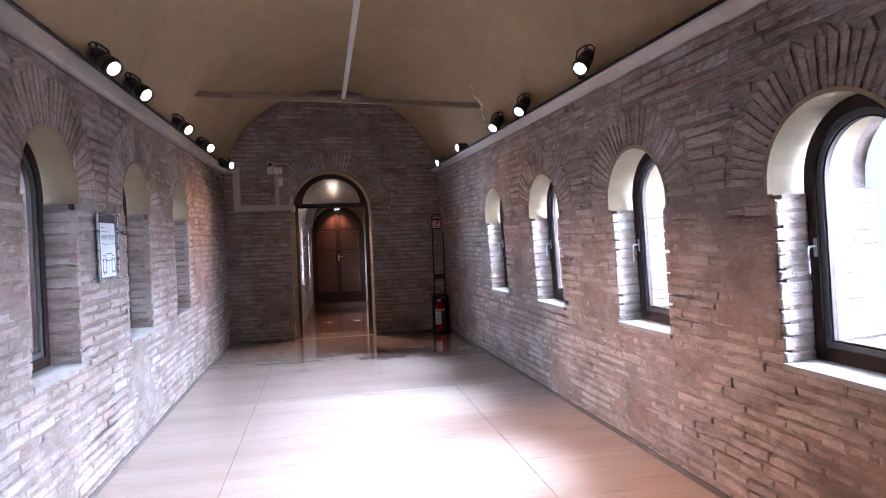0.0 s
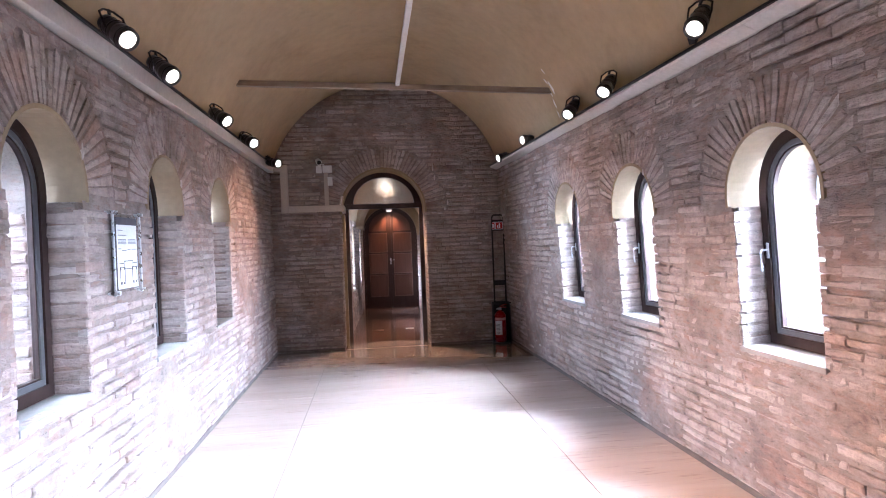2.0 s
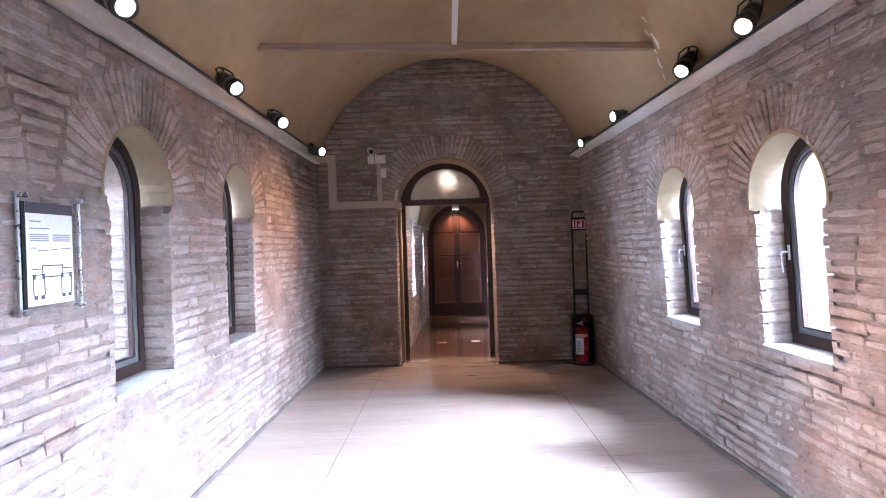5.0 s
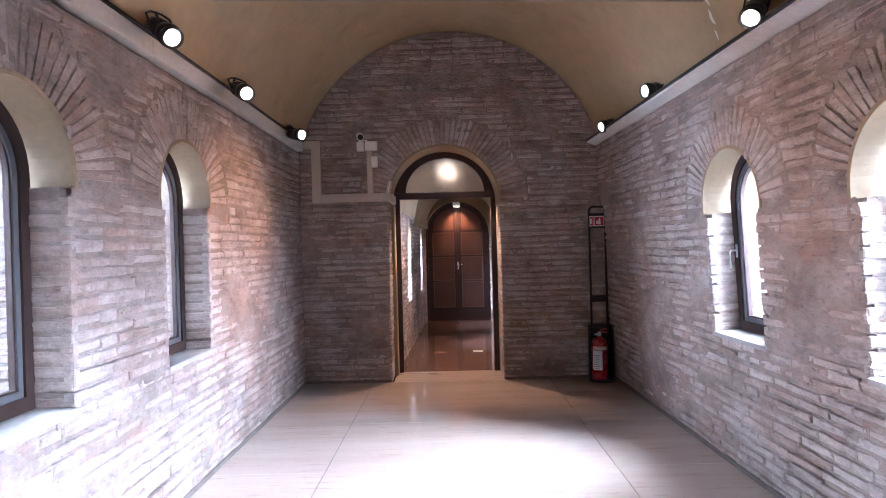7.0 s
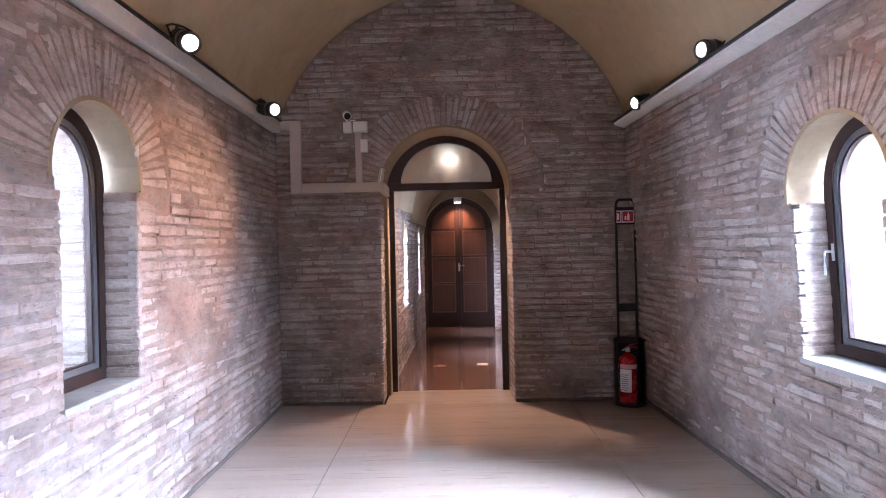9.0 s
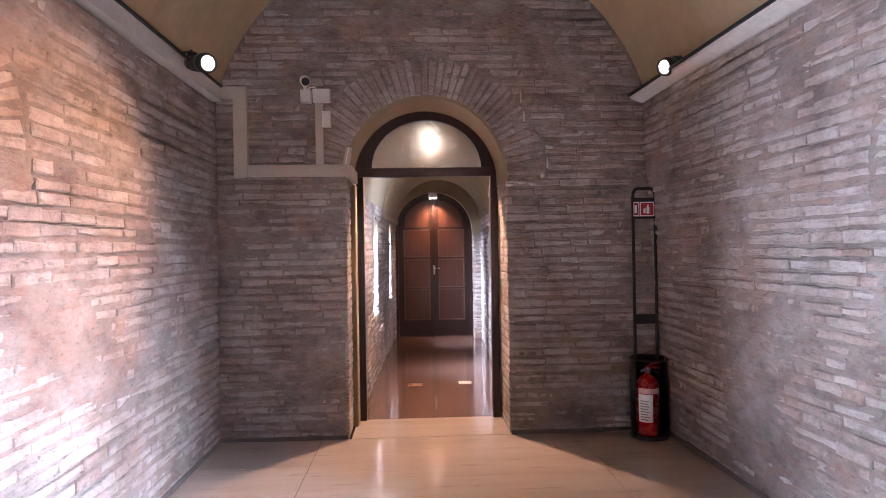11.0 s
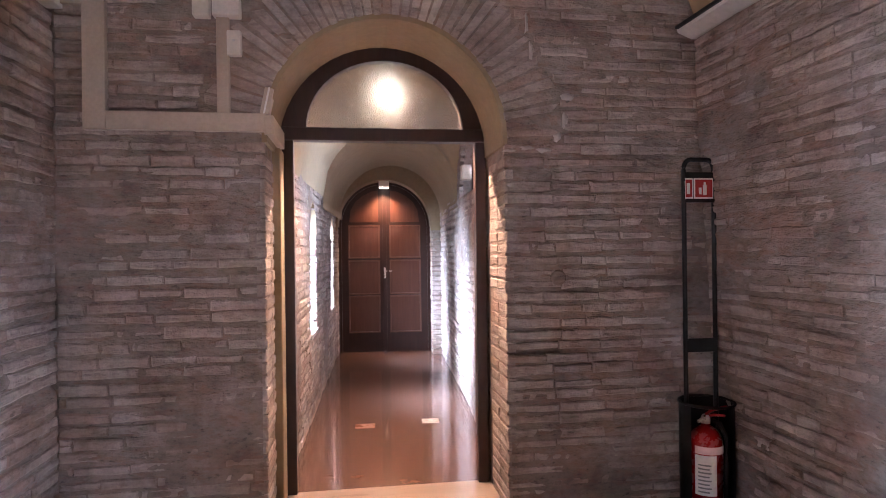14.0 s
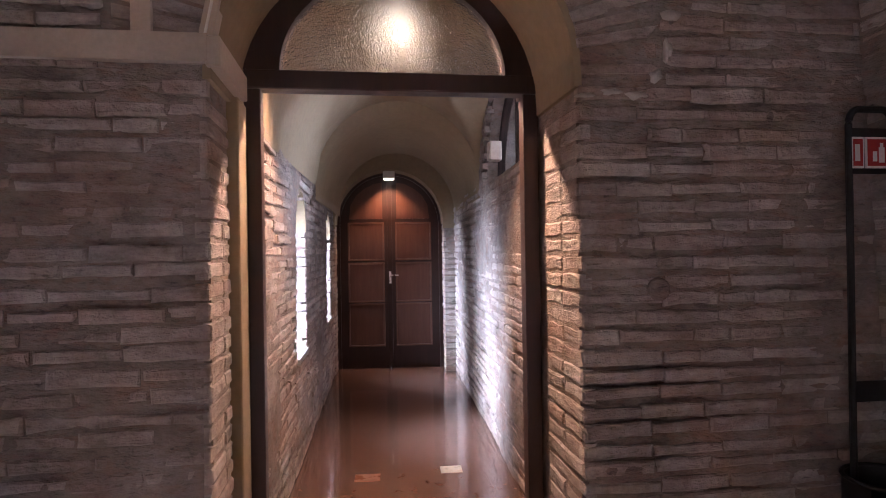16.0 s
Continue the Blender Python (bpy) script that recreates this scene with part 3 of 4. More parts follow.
# cornices with the black lamp track
def cornice(name, x0, x1, z0, z1, lip):
    bm = boxes(*[(min(x0, x1), max(x0, x1), YB + k * 2.0 + .001, min(YE, YB + k * 2.0 + 1.998), z0, z1) for k in range(6)], bevel=0.004)
    ob = tagged(part(name, bm, CORNICE), "white painted cornice at the foot of the vault", "cornice", "", "structure")
    bm = boxes((min(x1, lip), max(x1, lip), YB, YE - 0.02, z1 - .003, z1 + .011), bevel=.002)
    part("lamp_track", bm, BLACK, ob, "black lamp track")
    return ob


cornice("trim_left", XL - 0.03, XL + 0.045, 2.635, 2.74, XL + 0.066)
bm = bmesh.new()
for k in range(6):
    ends = []
    for u in (-YE + k * 2.0 + .001, min(-YB, -YE + k * 2.0 + 1.998)):
        ends.append([bm.verts.new((u, d, z)) for d, z in ((.03, 2.612), (-.012, 2.612), (-.095, 2.648), (-.10, 2.668), (.03, 2.70))])
    bm.faces.new(ends[0])
    bm.faces.new(ends[1][::-1])
    for i in range(5):
        bm.faces.new((ends[0][i], ends[0][(i + 1) % 5], ends[1][(i + 1) % 5], ends[1][i]))
bmesh.ops.recalc_face_normals(bm, faces=bm.faces)
trim = tagged(part("trim_right", bm, CORNICE, None, "", False, M_RIGHT), "white painted cornice at the foot of the vault", "cornice", "", "structure")
part("lamp_track", boxes((-YE + .02, -YB, -.122, -.101, 2.662, 2.678), bevel=.002), BLACK, trim, "black lamp track")

# tie beam and lath under the vault
bm = bmesh.new()
box(bm, -1.565, 1.565, -0.03, 0.03, -0.027, 0.027, 0.004)
tagged(part("tie_beam", bm, BEAMWOOD, None, "", False, pose(0.41, 7.03, 3.10, 0, 1.8, 0)), "painted tie beam across the vault with worn ends", "beam", "", "structure")
bm = boxes(*[(0.385, 0.425, YB + k * 2.8, min(7.0, YB + k * 2.8 + 2.795), 3.105, 3.135) for k in range(3)], bevel=.003)
tagged(part("ceiling_lath", bm, CORNICE), "pale straight lath running along the vault", "lath", "", "structure")

# pale mortar scars on the brick walls
def scars(name, m, rows, seed, label):
    rng = random.Random(seed)
    bm = bmesh.new()
    for u, z, w, h in rows:
        loop = []
        for k in range(11):
            q = 2 * math.pi * k / 11
            rr = rng.uniform(.45, 1.0)
            loop.append((u + w * rr * math.cos(q), z + h * rr * math.sin(q)))
        top = [bm.verts.new((x, -.009 + rng.uniform(-.002, .002), zz)) for x, zz in loop]
        rim = [bm.verts.new((u + (x - u) * 1.12, .004, z + (zz - z) * 1.12)) for x, zz in loop]
        bm.faces.new(top)
        for k in range(11):
            bm.faces.new((rim[k], rim[(k + 1) % 11], top[(k + 1) % 11], top[k]))
    bmesh.ops.recalc_face_normals(bm, faces=bm.faces)
    tagged(part(name, bm, SCAR, None, "", True, m), label, "mortar patch", "", "structure")


SCAR = rough_material("pale_mortar_scar", (0.33, 0.28, 0.25), (0.46, 0.41, 0.37), 0.9, 9, 60, 0.7, 0.008)
scars("mortar_scar_end", M_END, ((1.03, 2.66, .012, .07), (1.055, 2.52, .014, .06), (1.26, 2.27, .045, .022), (1.24, 2.14, .02, .05), (1.20, 2.05, .03, .03), (1.02, 1.985, .05, .018), (1.12, 1.975, .06, .02), (.93, 1.97, .04, .014)), 3, "pale crumbling mortar patch beside the doorway")
scars("mortar_scar_left", M_LEFT, ((7.41, 2.06, .016, .05), (4.32, 2.09, .014, .05), (5.89, 2.08, .013, .04)), 6, "white chipped plaster at the edge of a window arch")
bm = bmesh.new()
lathe(bm, [(.043, -.012), (.042, .004), (.036, .0075), (.001, .009)], pose(1.195, YE - .002, 1.277, 90), 24)
tagged(part("wall_plug", bm, MORTAR), "round mortar plug flush in the brick wall", "plug", "", "structure")
scars("mortar_scar_right", M_RIGHT, ((-8.46, .195, .075, .022), (-8.60, .23, .02, .012), (-6.88, 2.03, .014, .03), (-5.40, 2.03, .013, .03)), 4, "pale mortar scrape low on the brick wall")

# flaked plaster by the beam's end
flake_rng = random.Random(5)
bm = bmesh.new()
for cy, ca, size in ((6.93, .52, .07), (6.97, .57, .05), (7.02, .50, .06), (7.06, .44, .05), (6.88, .62, .035), (7.09, .38, .04)):
    loop = []
    for k in range(9):
        q = 2 * math.pi * k / 9
        rr = size * flake_rng.uniform(.35, 1.0)
        aa = ca + rr * math.sin(q) / VR * 1.3
        loop.append(bm.verts.new((vault_x(VC + (VR - .003) * math.cos(aa), cy), cy + rr * .45 * math.cos(q), VZ + (VR - .003) * math.sin(aa))))
    bm.faces.new(loop)
tagged(part("plaster_flakes", bm, CORNICE), "pale flaked plaster beside the beam end", "plaster damage", "", "structure")

# ---- spotlights ----
def spotlight(x, y, z, aim, rail_z, side, watts, cone):
    """A track lamp whose lens is at x, y, z; side: +1 on the left wall."""
    eye = Vector((x, y, z))
    m = look(eye, aim)
    th = empty("spotlight", m, "black cylindrical track spotlight, lit, clamped to the cornice", "spotlight", "track spotlights along the cornices")
    bm = bmesh.new()
    lathe(bm, [(0.030, 0.215), (0.044, 0.208), (0.046, 0.150), (0.041, 0.146), (0.041, 0.132), (0.052, 0.128), (0.052, 0.100), (0.047, 0.096), (0.047, 0.086), (0.057, 0.082), (0.059, 0.062), (0.059, 0.0), (0.052, -0.003), (0.046, 0.012), (0.0005, 0.013)], Matrix.Identity(4), 24)
    part("housing", bm, LAMP_BODY, th, "", True)
    bm = bmesh.new()
    for z0 in (0.03, 0.115, 0.17):
        ring = [(0.0605 * math.cos(2 * math.pi * k / 20), 0.0605 * math.sin(2 * math.pi * k / 20), z0) for k in range(21)] if z0 < .1 else [((.054 if z0 < .15 else .048) * math.cos(2 * math.pi * k / 20), (.054 if z0 < .15 else .048) * math.sin(2 * math.pi * k / 20), z0) for k in range(21)]
        tube(bm, ring, 0.0028, 6)
    part("cooling_ring", bm, BLACK, th)
    bm = bmesh.new()
    lathe(bm, [(0.0005, 0.002), (0.025, 0.003), (0.044, 0.008), (0.044, 0.0125)], Matrix.Identity(4), 22)
    part("lens", bm, LAMP_GLOW, th, "glowing warm lens")
    bm = bmesh.new()
    for sx in (-1, 1):
        tube(bm, [(sx * .054, 0, .12), (sx * .066, .02, .135), (sx * .066, .05, .19), (sx * .03, .06, .22)], .006, 8)
    tube(bm, [(-.03, .06, .22), (0, .062, .222), (.03, .06, .22)], .006, 8)
    part("yoke", bm, BLACK, th)
    inv = m.inverted()
    foot = inv @ Vector((x - (0.17 if side > 0 else -0.10), y + 0.19, rail_z))
    a = Vector((0, 0.062, 0.222))
    bm = bmesh.new()
    tube(bm, [a, a.lerp(foot, 0.5) + Vector((0, 0.02, 0)), foot], 0.009, 8)
    box(bm, foot.x - .022, foot.x + .022, foot.y - .022, foot.y + .022, foot.z - .022, foot.z + .022, .004)
    part("arm", bm, BLACK, th)
    bm = bmesh.new()
    q = foot.lerp(a, .3)
    tube(bm, [q, q + Vector((0.012, -.03, .0)), q + Vector((.02, -.045, .03)), Vector((0.0, -.02, .15))], 0.003, 6)
    part("cable", bm, BLACK, th)
    la = bpy.data.lights.new("spot_beam", "SPOT")
    la.energy, la.color, la.spot_size, la.spot_blend, la.shadow_soft_size = watts, WARM, radians(cone), 0.85, 0.04
    ob = new("spot_beam", la)
    ob.matrix_world = m @ Matrix.Translation((0, 0, -0.03))
    return th


for y, aim, watts, cone in ((4.29, (2.0, 2.4, 0.0), 320, 50), (4.97, (2.1, 3.2, 0.0), 320, 46), (6.36, (2.18, 4.2, 0.15), 720, 42), (7.50, (2.18, 4.3, 0.6), 420, 34), (9.09, (2.18, 6.45, 1.8), 330, 26)):
    spotlight(-1.08, y, 2.645, aim, 2.755, 1, watts, cone)
for x, y, z, aim, watts, cone in ((1.93, 4.23, 2.69, (-0.4, 2.3, 0.0), 60, 50), (1.93, 5.57, 2.67, (-0.4, 3.6, 0.0), 60, 50), (1.92, 6.40, 2.67, (-0.4, 4.4, 0.0), 60, 50), (1.91, 8.06, 2.72, (-1.34, 6.9, 2.1), 90, 40), (1.878, 9.31, 2.679, (-1.345, 8.0, 1.6), 760, 34)):
    spotlight(x, y, z, aim, 2.70, -1, watts, cone)

# windows
for k, o in enumerate(left_open):
    window("window_%d" % (k + 1), M_LEFT, o, -1, "arched window with dark metal frame and clear pane")
    sky_lamp("sky_light", M_LEFT, o, LEFT_SKY * (1.2 if k == 2 else 1.0), tilt=5 if k == 2 else 33, swing=28 if k == 2 else 16, thick=THICK_L)
for k, o in enumerate(right_open):
    window("window_%d" % (k + 4), M_RIGHT, o, -1, "arched window with dark metal frame and lever handle")
    sky_lamp("sky_light", M_RIGHT, o, RIGHT_SKY * (0.72 if k == 3 else 1.0), tilt=30, swing=-20 if k == 3 else -14)

# ---- doorway ----
door = empty("door_1", pose(DC + 0.012, YE + 0.46, 0), "dark wooden arched door frame with rippled fanlight", "door frame", "", "structure")
for s in (-1, 1):
    part("jamb", boxes((min(s * .545, s * .612), max(s * .545, s * .612), 0, .075, 0, 2.095), bevel=.005), DOORWOOD, door)
part("transom", boxes((-.612, .612, -.006, .081, 2.095, 2.172), bevel=.006), DOORWOOD, door)
part("fanlight_frame", arch_ring(0, .615, 2.171, 2.172, 2.172, .552, .145, 0.0, .075, False, 28), DOORWOOD, door)
part("pane", arch_pane(0, .475, 2.168, 2.171, 2.172, .412, .034, .04), RIPPLE, door, "rippled translucent glass")
tagged(part("threshold", boxes((-0.34, 0.92, YE - .01, YE + 0.5, -0.05, 0.004), bevel=.003), MARBLE), "worn cream stone threshold", "threshold", "", "structure")
part("plaster_strip", boxes((DC - DR - .02, DC - DR + .042, YE + .30, YE + .46, 0, DZ - .02), bevel=.008), PLASTER, wall_end, "cream plaster strip", False, M_END.inverted())

# ---- corridor ----
ML, MR = COR @ pose(-CW + .01, 0, 0, 0, 0, 90.9), COR @ pose(CW, 0, 0, 0, 0, -90)
c_left = [Opening(1.62, 0.26, 0.72, 1.58, 0.27, 1.60, 0.0), Opening(3.75, 0.24, 0.72, 1.58, 0.25, 1.60, 0.0)]
c_right = [Opening(-1.45, 0.72, 1.93, 1.94, 0.72, 1.94, 0.0)]
wl = brick_wall("wall_corridor_left", ML, -0.02, CL, lambda u: 2.95, c_left, 21, lambda u, z: 0.2 < u < 1.5 and .4 < z < 1.9, 2.9, "narrow corridor wall of pale brick", thick=.5, outer=(.22, .5), jamb=(0, .22))
wr = brick_wall("wall_corridor_right", MR, -CL, 0.02, lambda u: 2.95, c_right, 22, lambda u, z: -1.9 < u < -.2 and .4 < z < 1.9, 2.9, "narrow corridor wall of pale brick", thick=.5, outer=(.22, .5), jamb=(0, .22), jambs=False)
for o in c_left:
    soffit(wl, o, 0, .45)
    sky_lamp("sky_light", ML, o, CORRIDOR_SKY, 2 * o.half, 25, 24)
sky_lamp("sky_light", MR, c_right[0], CORRIDOR_SKY * .2, 1.3, 12)
for k, o in enumerate(c_left):
    w = empty("window_%d" % (8 + k), ML @ Matrix.Translation((o.c, 0, 0)), "small arched corridor window with dark frame", "window", "", "structure")
    part("window_frame", arch_ring(0, o.half, o.sill, o.spring, o.centre, o.rad - .01, .04, .22, .27), FRAME, w)
    p = part("pane", arch_pane(0, o.half - .035, o.sill + .035, o.spring, o.centre, o.rad - .045, .24, .246), GLASS, w)
    p.visible_shadow = False
    part("window_sill", boxes((-o.half, o.half, -.015, .22, o.sill - .03, o.sill + .008), bevel=.004), STONE_SILL, w, "pale stone sill")
o = c_right[0]
w = empty("window_10", MR @ Matrix.Translation((o.c, 0, 0)), "half-round high window with dark frame", "window", "", "structure")
part("window_frame", arch_ring(0, o.rad - .005, o.sill, o.spring, o.centre, o.rad - .005, .05, .12, .18), FRAME, w)
part("mullion", boxes((-.02, .02, .125, .175, o.sill + .04, o.centre + o.rad - .05)), FRAME, w)
p = part("pane", arch_pane(0, o.rad - .05, o.sill + .045, o.spring + .05, o.centre, o.rad - .05, .145, .15), GLASS, w)
p.visible_shadow = False

# corridor vaults: a groined first bay, then a lower barrel
bm = bmesh.new()
nx, ny = 28, 36
def bay(x, y):
    hx = 0.70 * math.sqrt(max(0, 1 - (x / CW) ** 2))
    hy = 0.70 * math.sqrt(max(0, 1 - ((y - CY1 / 2) / (CY1 / 2)) ** 2))
    return 1.98 + (max(hx, hy) if x > 0 else hx)
g = [[bm.verts.new((-CW + 2 * CW * i / nx, CY1 * j / ny, bay(-CW + 2 * CW * i / nx, CY1 * j / ny))) for i in range(nx + 1)] for j in range(ny + 1)]
for j in range(ny):
    for i in range(nx):
        bm.faces.new((g[j][i], g[j][i + 1], g[j + 1][i + 1], g[j + 1][i]))
tagged(part("ceiling_bay", bm, PLASTER, None, "", True, COR), "groined vault of cream plaster", "ceiling", "", "structure")
bm = bmesh.new()
n, r0 = 30, 0.68
prof = [(-CW, 1.86)] + [(-r0 * math.cos(math.pi * k / n), 1.88 + 0.70 * math.sin(math.pi * k / n)) for k in range(n + 1)] + [(CW, 1.86)]
ring = [[bm.verts.new((x, y, z)) for x, z in prof] for y in (CY1, CL)]
face = [bm.verts.new((x, CY1, 3.0)) for x, z in prof]
for k in range(len(prof) - 1):
    bm.faces.new((ring[0][k], ring[0][k + 1], ring[1][k + 1], ring[1][k]))
    bm.faces.new((ring[0][k], face[k], face[k + 1], ring[0][k + 1]))
tagged(part("ceiling_barrel", bm, PLASTER, None, "", True, COR), "low barrel vault of cream plaster", "ceiling", "", "structure")
bm = boxes((-CW - .5, CW + .5, 0.0, CL + .6, 3.0, 3.2))
tagged(part("roof_corridor", bm, MORTAR, None, "", False, COR), "solid masonry over the corridor", "roof", "", "structure")
far_open = Opening(-0.085, 0.64, 0, 1.76, 0.64, 1.76, 0.0)
wf = brick_wall("wall_corridor_end", COR @ pose(0, CL - 0.30, 0), -CW - .5, CW + .5, lambda u: 3.0, [far_open], 23, lambda u, z: False, 1.7, "brick end of the corridor round a door", thick=.5, jamb=(0, .28), outer=(0, 0))
soffit(wf, far_open, 0, .28, thick=.010)
bm = arch_ring(-0.085, 1.18, 1.70, 1.76, 1.76, 1.18, 0.55, -.012, .036, False, 28)
part("plaster_face", bm, PLASTER, wf, "cream plaster round the head of the door")

# far double door
fd = empty("door_2", COR @ pose(-0.085, CL + 0.02, 0), "closed arched double door of dark wood with panels", "door", "", "structure")
part("door_frame", arch_ring(0, .655, 0, 1.76, 1.76, .655, .055, -.03, .06, False, 28), DOORWOOD, fd)
for s in (-1, 1):
    bm = bmesh.new()
    pts = [(0.004, 0.0), (0.6, 0.0)] + [(0.6 * math.cos(math.pi / 2 * k / 12), 1.76 + 0.6 * math.sin(math.pi / 2 * k / 12)) for k in range(12)] + [(0.004, 2.36)]
    fr = [bm.verts.new((s * x, 0.0, z)) for x, z in pts]
    bk = [bm.verts.new((s * x, 0.045, z)) for x, z in pts]
    bm.faces.new(fr)
    bm.faces.new(bk[::-1])
    for i in range(len(pts)):
        j = (i + 1) % len(pts)
        bm.faces.new((fr[j], fr[i], bk[i], bk[j]))
    bmesh.ops.recalc_face_normals(bm, faces=bm.faces)
    leaf = part("door_leaf", bm, DOORWOOD, fd)
    for z0, z1 in ((.29, .78), (.83, 1.28), (1.34, 1.77)):
        x0, x1 = sorted((s * .085, s * .49))
        part("panel", boxes((x0, x1, -.008, .01, z0, z1), bevel=.006), PANELWOOD, leaf, "red-brown wooden panel")
        bm = boxes((x0 - .018, x1 + .018, -.016, 0, z0 - .018, z0), (x0 - .018, x1 + .018, -.016, 0, z1, z1 + .018), (x0 - .018, x0, -.016, 0, z0, z1), (x1, x1 + .018, -.016, 0, z0, z1), bevel=.003)
        part("moulding", bm, MOULDING, leaf)
    bm = bmesh.new()
    pts = [(.085, 1.83), (.49, 1.83), (.47, 2.0), (.40, 2.12), (.30, 2.20), (.18, 2.26), (.085, 2.275)]
    fr = [bm.verts.new((s * x, -.008, z)) for x, z in pts]
    bk = [bm.verts.new((s * x, .01, z)) for x, z in pts]
    bm.faces.new(fr)
    for i in range(len(pts)):
        j = (i + 1) % len(pts)
        bm.faces.new((fr[j], fr[i], bk[i], bk[j]))
    bmesh.ops.recalc_face_normals(bm, faces=bm.faces)
    part("panel", bm, PANELWOOD, leaf, "red-brown wooden panel")
part("cover_strip", boxes((-.028, .028, -.022, .0, .02, 2.33), bevel=.005), DOORWOOD, fd)
bm = boxes((-.014, .014, -.028, -.02, 1.04, 1.19), bevel=.003)
tube(bm, [(0, -.02, 1.14), (0, -.07, 1.14), (.03, -.075, 1.14), (.10, -.07, 1.14)], .007, 8)
part("handle", bm, STEEL, fd, "steel lever handle")

# small lit box over the far door
fl = empty("emergency_lamp", COR @ pose(-0.085, CL - 0.17, 2.30), "small white box lamp, lit from below", "lamp")
part("housing", boxes((-.07, .07, -.03, .058, 0.0, .12), bevel=.008), WHITE_PLASTIC, fl)
part("diffuser", boxes((-.06, .06, -.026, .05, -.012, 0.002), bevel=.004), SMALL_GLOW, fl, "lit diffuser")
la = bpy.data.lights.new("door_beam", "SPOT")
la.energy, la.color, la.spot_size, la.spot_blend, la.shadow_soft_size = FAR_LAMP_W, WARM, radians(110), 0.9, 0.05
ob = new("door_beam", la)
ob.matrix_world = COR @ look((-0.085, CL - .15, 2.28), (-0.085, CL + .02, 1.6))

# globe lamp behind the fanlight
gl = empty("globe_lamp", COR @ pose(-0.03, 0.24, 2.50), "round opal ceiling lamp, lit", "lamp")
bm = bmesh.new()
lathe(bm, [(.001, -.032), (.035, -.028), (.055, -.014), (.06, 0), (.055, .02), (.03, .062)], Matrix.Identity(4), 20)
g_ob = part("globe", bm, GLOBE_GLOW, gl, "glowing opal globe", True)
g_ob.visible_shadow = False
bm = bmesh.new()
lathe(bm, [(.03, .06), (.03, .10), (.012, .11), (.012, .18)], Matrix.Identity(4), 16)
part("stem", bm, BLACK, gl)
la = bpy.data.lights.new("globe_light", "SPOT")
la.energy, la.color, la.shadow_soft_size, la.spot_size, la.spot_blend = LAMP_W, LAMP_TINT, 0.03, radians(150), 0.4
ob = new("globe_light", la)
ob.matrix_world = COR @ look((-0.01, 0.22, 2.43), (-0.01, -0.7, 0.0))

# white box on the high window's ledge
bx = empty("junction_box", COR @ pose(CW - 0.05, 1.42, 2.04), "small cream junction box beside the high window", "box")
part("body", boxes((-.02, .06, -.045, .045, 0, .13), bevel=.006), DUCT, bx)
part("lid", boxes((-.03, -.02, -.04, .04, .005, .125), bevel=.004), DUCT, bx)

# ---- floors ----
floor = part("floor", boxes((XL - .3, XR + .5, YB - .2, YE, -0.25, -0.006)), JOINT)
tagged(floor, "polished cream stone slab floor with fine joints", "floor", "", "structure")
cols = [(XL - .05, -0.567, 1.05, 0.72), (-0.567, 1.425, 2.1, 0.65), (1.425, 2.46, 1.05, 0.70)]
for x0, x1, pitch, off in cols:
    y = YB - off
    while y < YE:
        a, b = max(y + .0015, YB), min(y + pitch - .0015, YE - .011)
        if b - a > .02:
            part("slab", boxes((x0 + .002, x1 - .002, a, b, -.05, 0), bevel=.0015), MARBLE, floor)
        y += pitch
fc = part("floor_corridor", boxes((-CW - .3, CW + .3, -0.12, CL + .3, -0.25, -0.001), bevel=.001), TERRA, None, "", False, COR)
tagged(fc, "worn polished red-brown corridor floor", "floor", "", "structure")
part("tile", boxes((.23, .37, 1.20, 1.32, -.004, .0015), bevel=.0005), PALE_TILE, fc, "pale repair tile")
part("tile", boxes((-.32, -.16, 1.12, 1.24, -.004, .0015), bevel=.0005), rough_material("red_repair_tile", (.27, .12, .08), (.33, .16, .11), .3), fc, "reddish repair tile")
g = bmesh.new()
for a, b, c, d in ((-600, 600, -600, YB - .3), (-600, 600, 22, 600), (-600, XL - THICK, YB - .3, 22), (XR + THICK, 600, YB - .3, 22)):
    box(g, a, b, c, d, -1.0, -0.6)
tagged(part("ground", g, GROUND), "grey paving outside", "ground", "", "structure")

# bright hazy distance outside
for nm, x, strength, col in (("backdrop_right", XR + 9.0, 1.2, (1.0, 1.0, 1.0)), ("backdrop_left", XL - 9.0, 0.8, (0.85, 0.93, 1.0))):
    bm = boxes((x - .05, x + .05, -25, 40, -0.6, 14))
    tagged(part(nm, bm, glow_material(nm + "_haze", col, strength)), "bright hazy sky outside the windows", "backdrop", "", "structure")

# thin dark line of the footing
for nm, m, a, b in (("baseboard_left", M_LEFT, YB, YE - .012), ("baseboard_right", M_RIGHT, -YE + .012, -YB)):
    tagged(part(nm, boxes((a, b, -.014, .02, .0005, .036), bevel=.004), JOINT, None, "", False, m), "dark mortar footing along the wall", "baseboard", "", "structure")
bm = boxes((XL + .012, DC - DR - .01, YE - .012, YE + .02, .0005, .03), (DC + DR + .01, 2.12, YE - .012, YE + .02, .0005, .03), bevel=.004)
tagged(part("baseboard_end", bm, JOINT), "dark mortar footing along the wall", "baseboard", "", "structure")

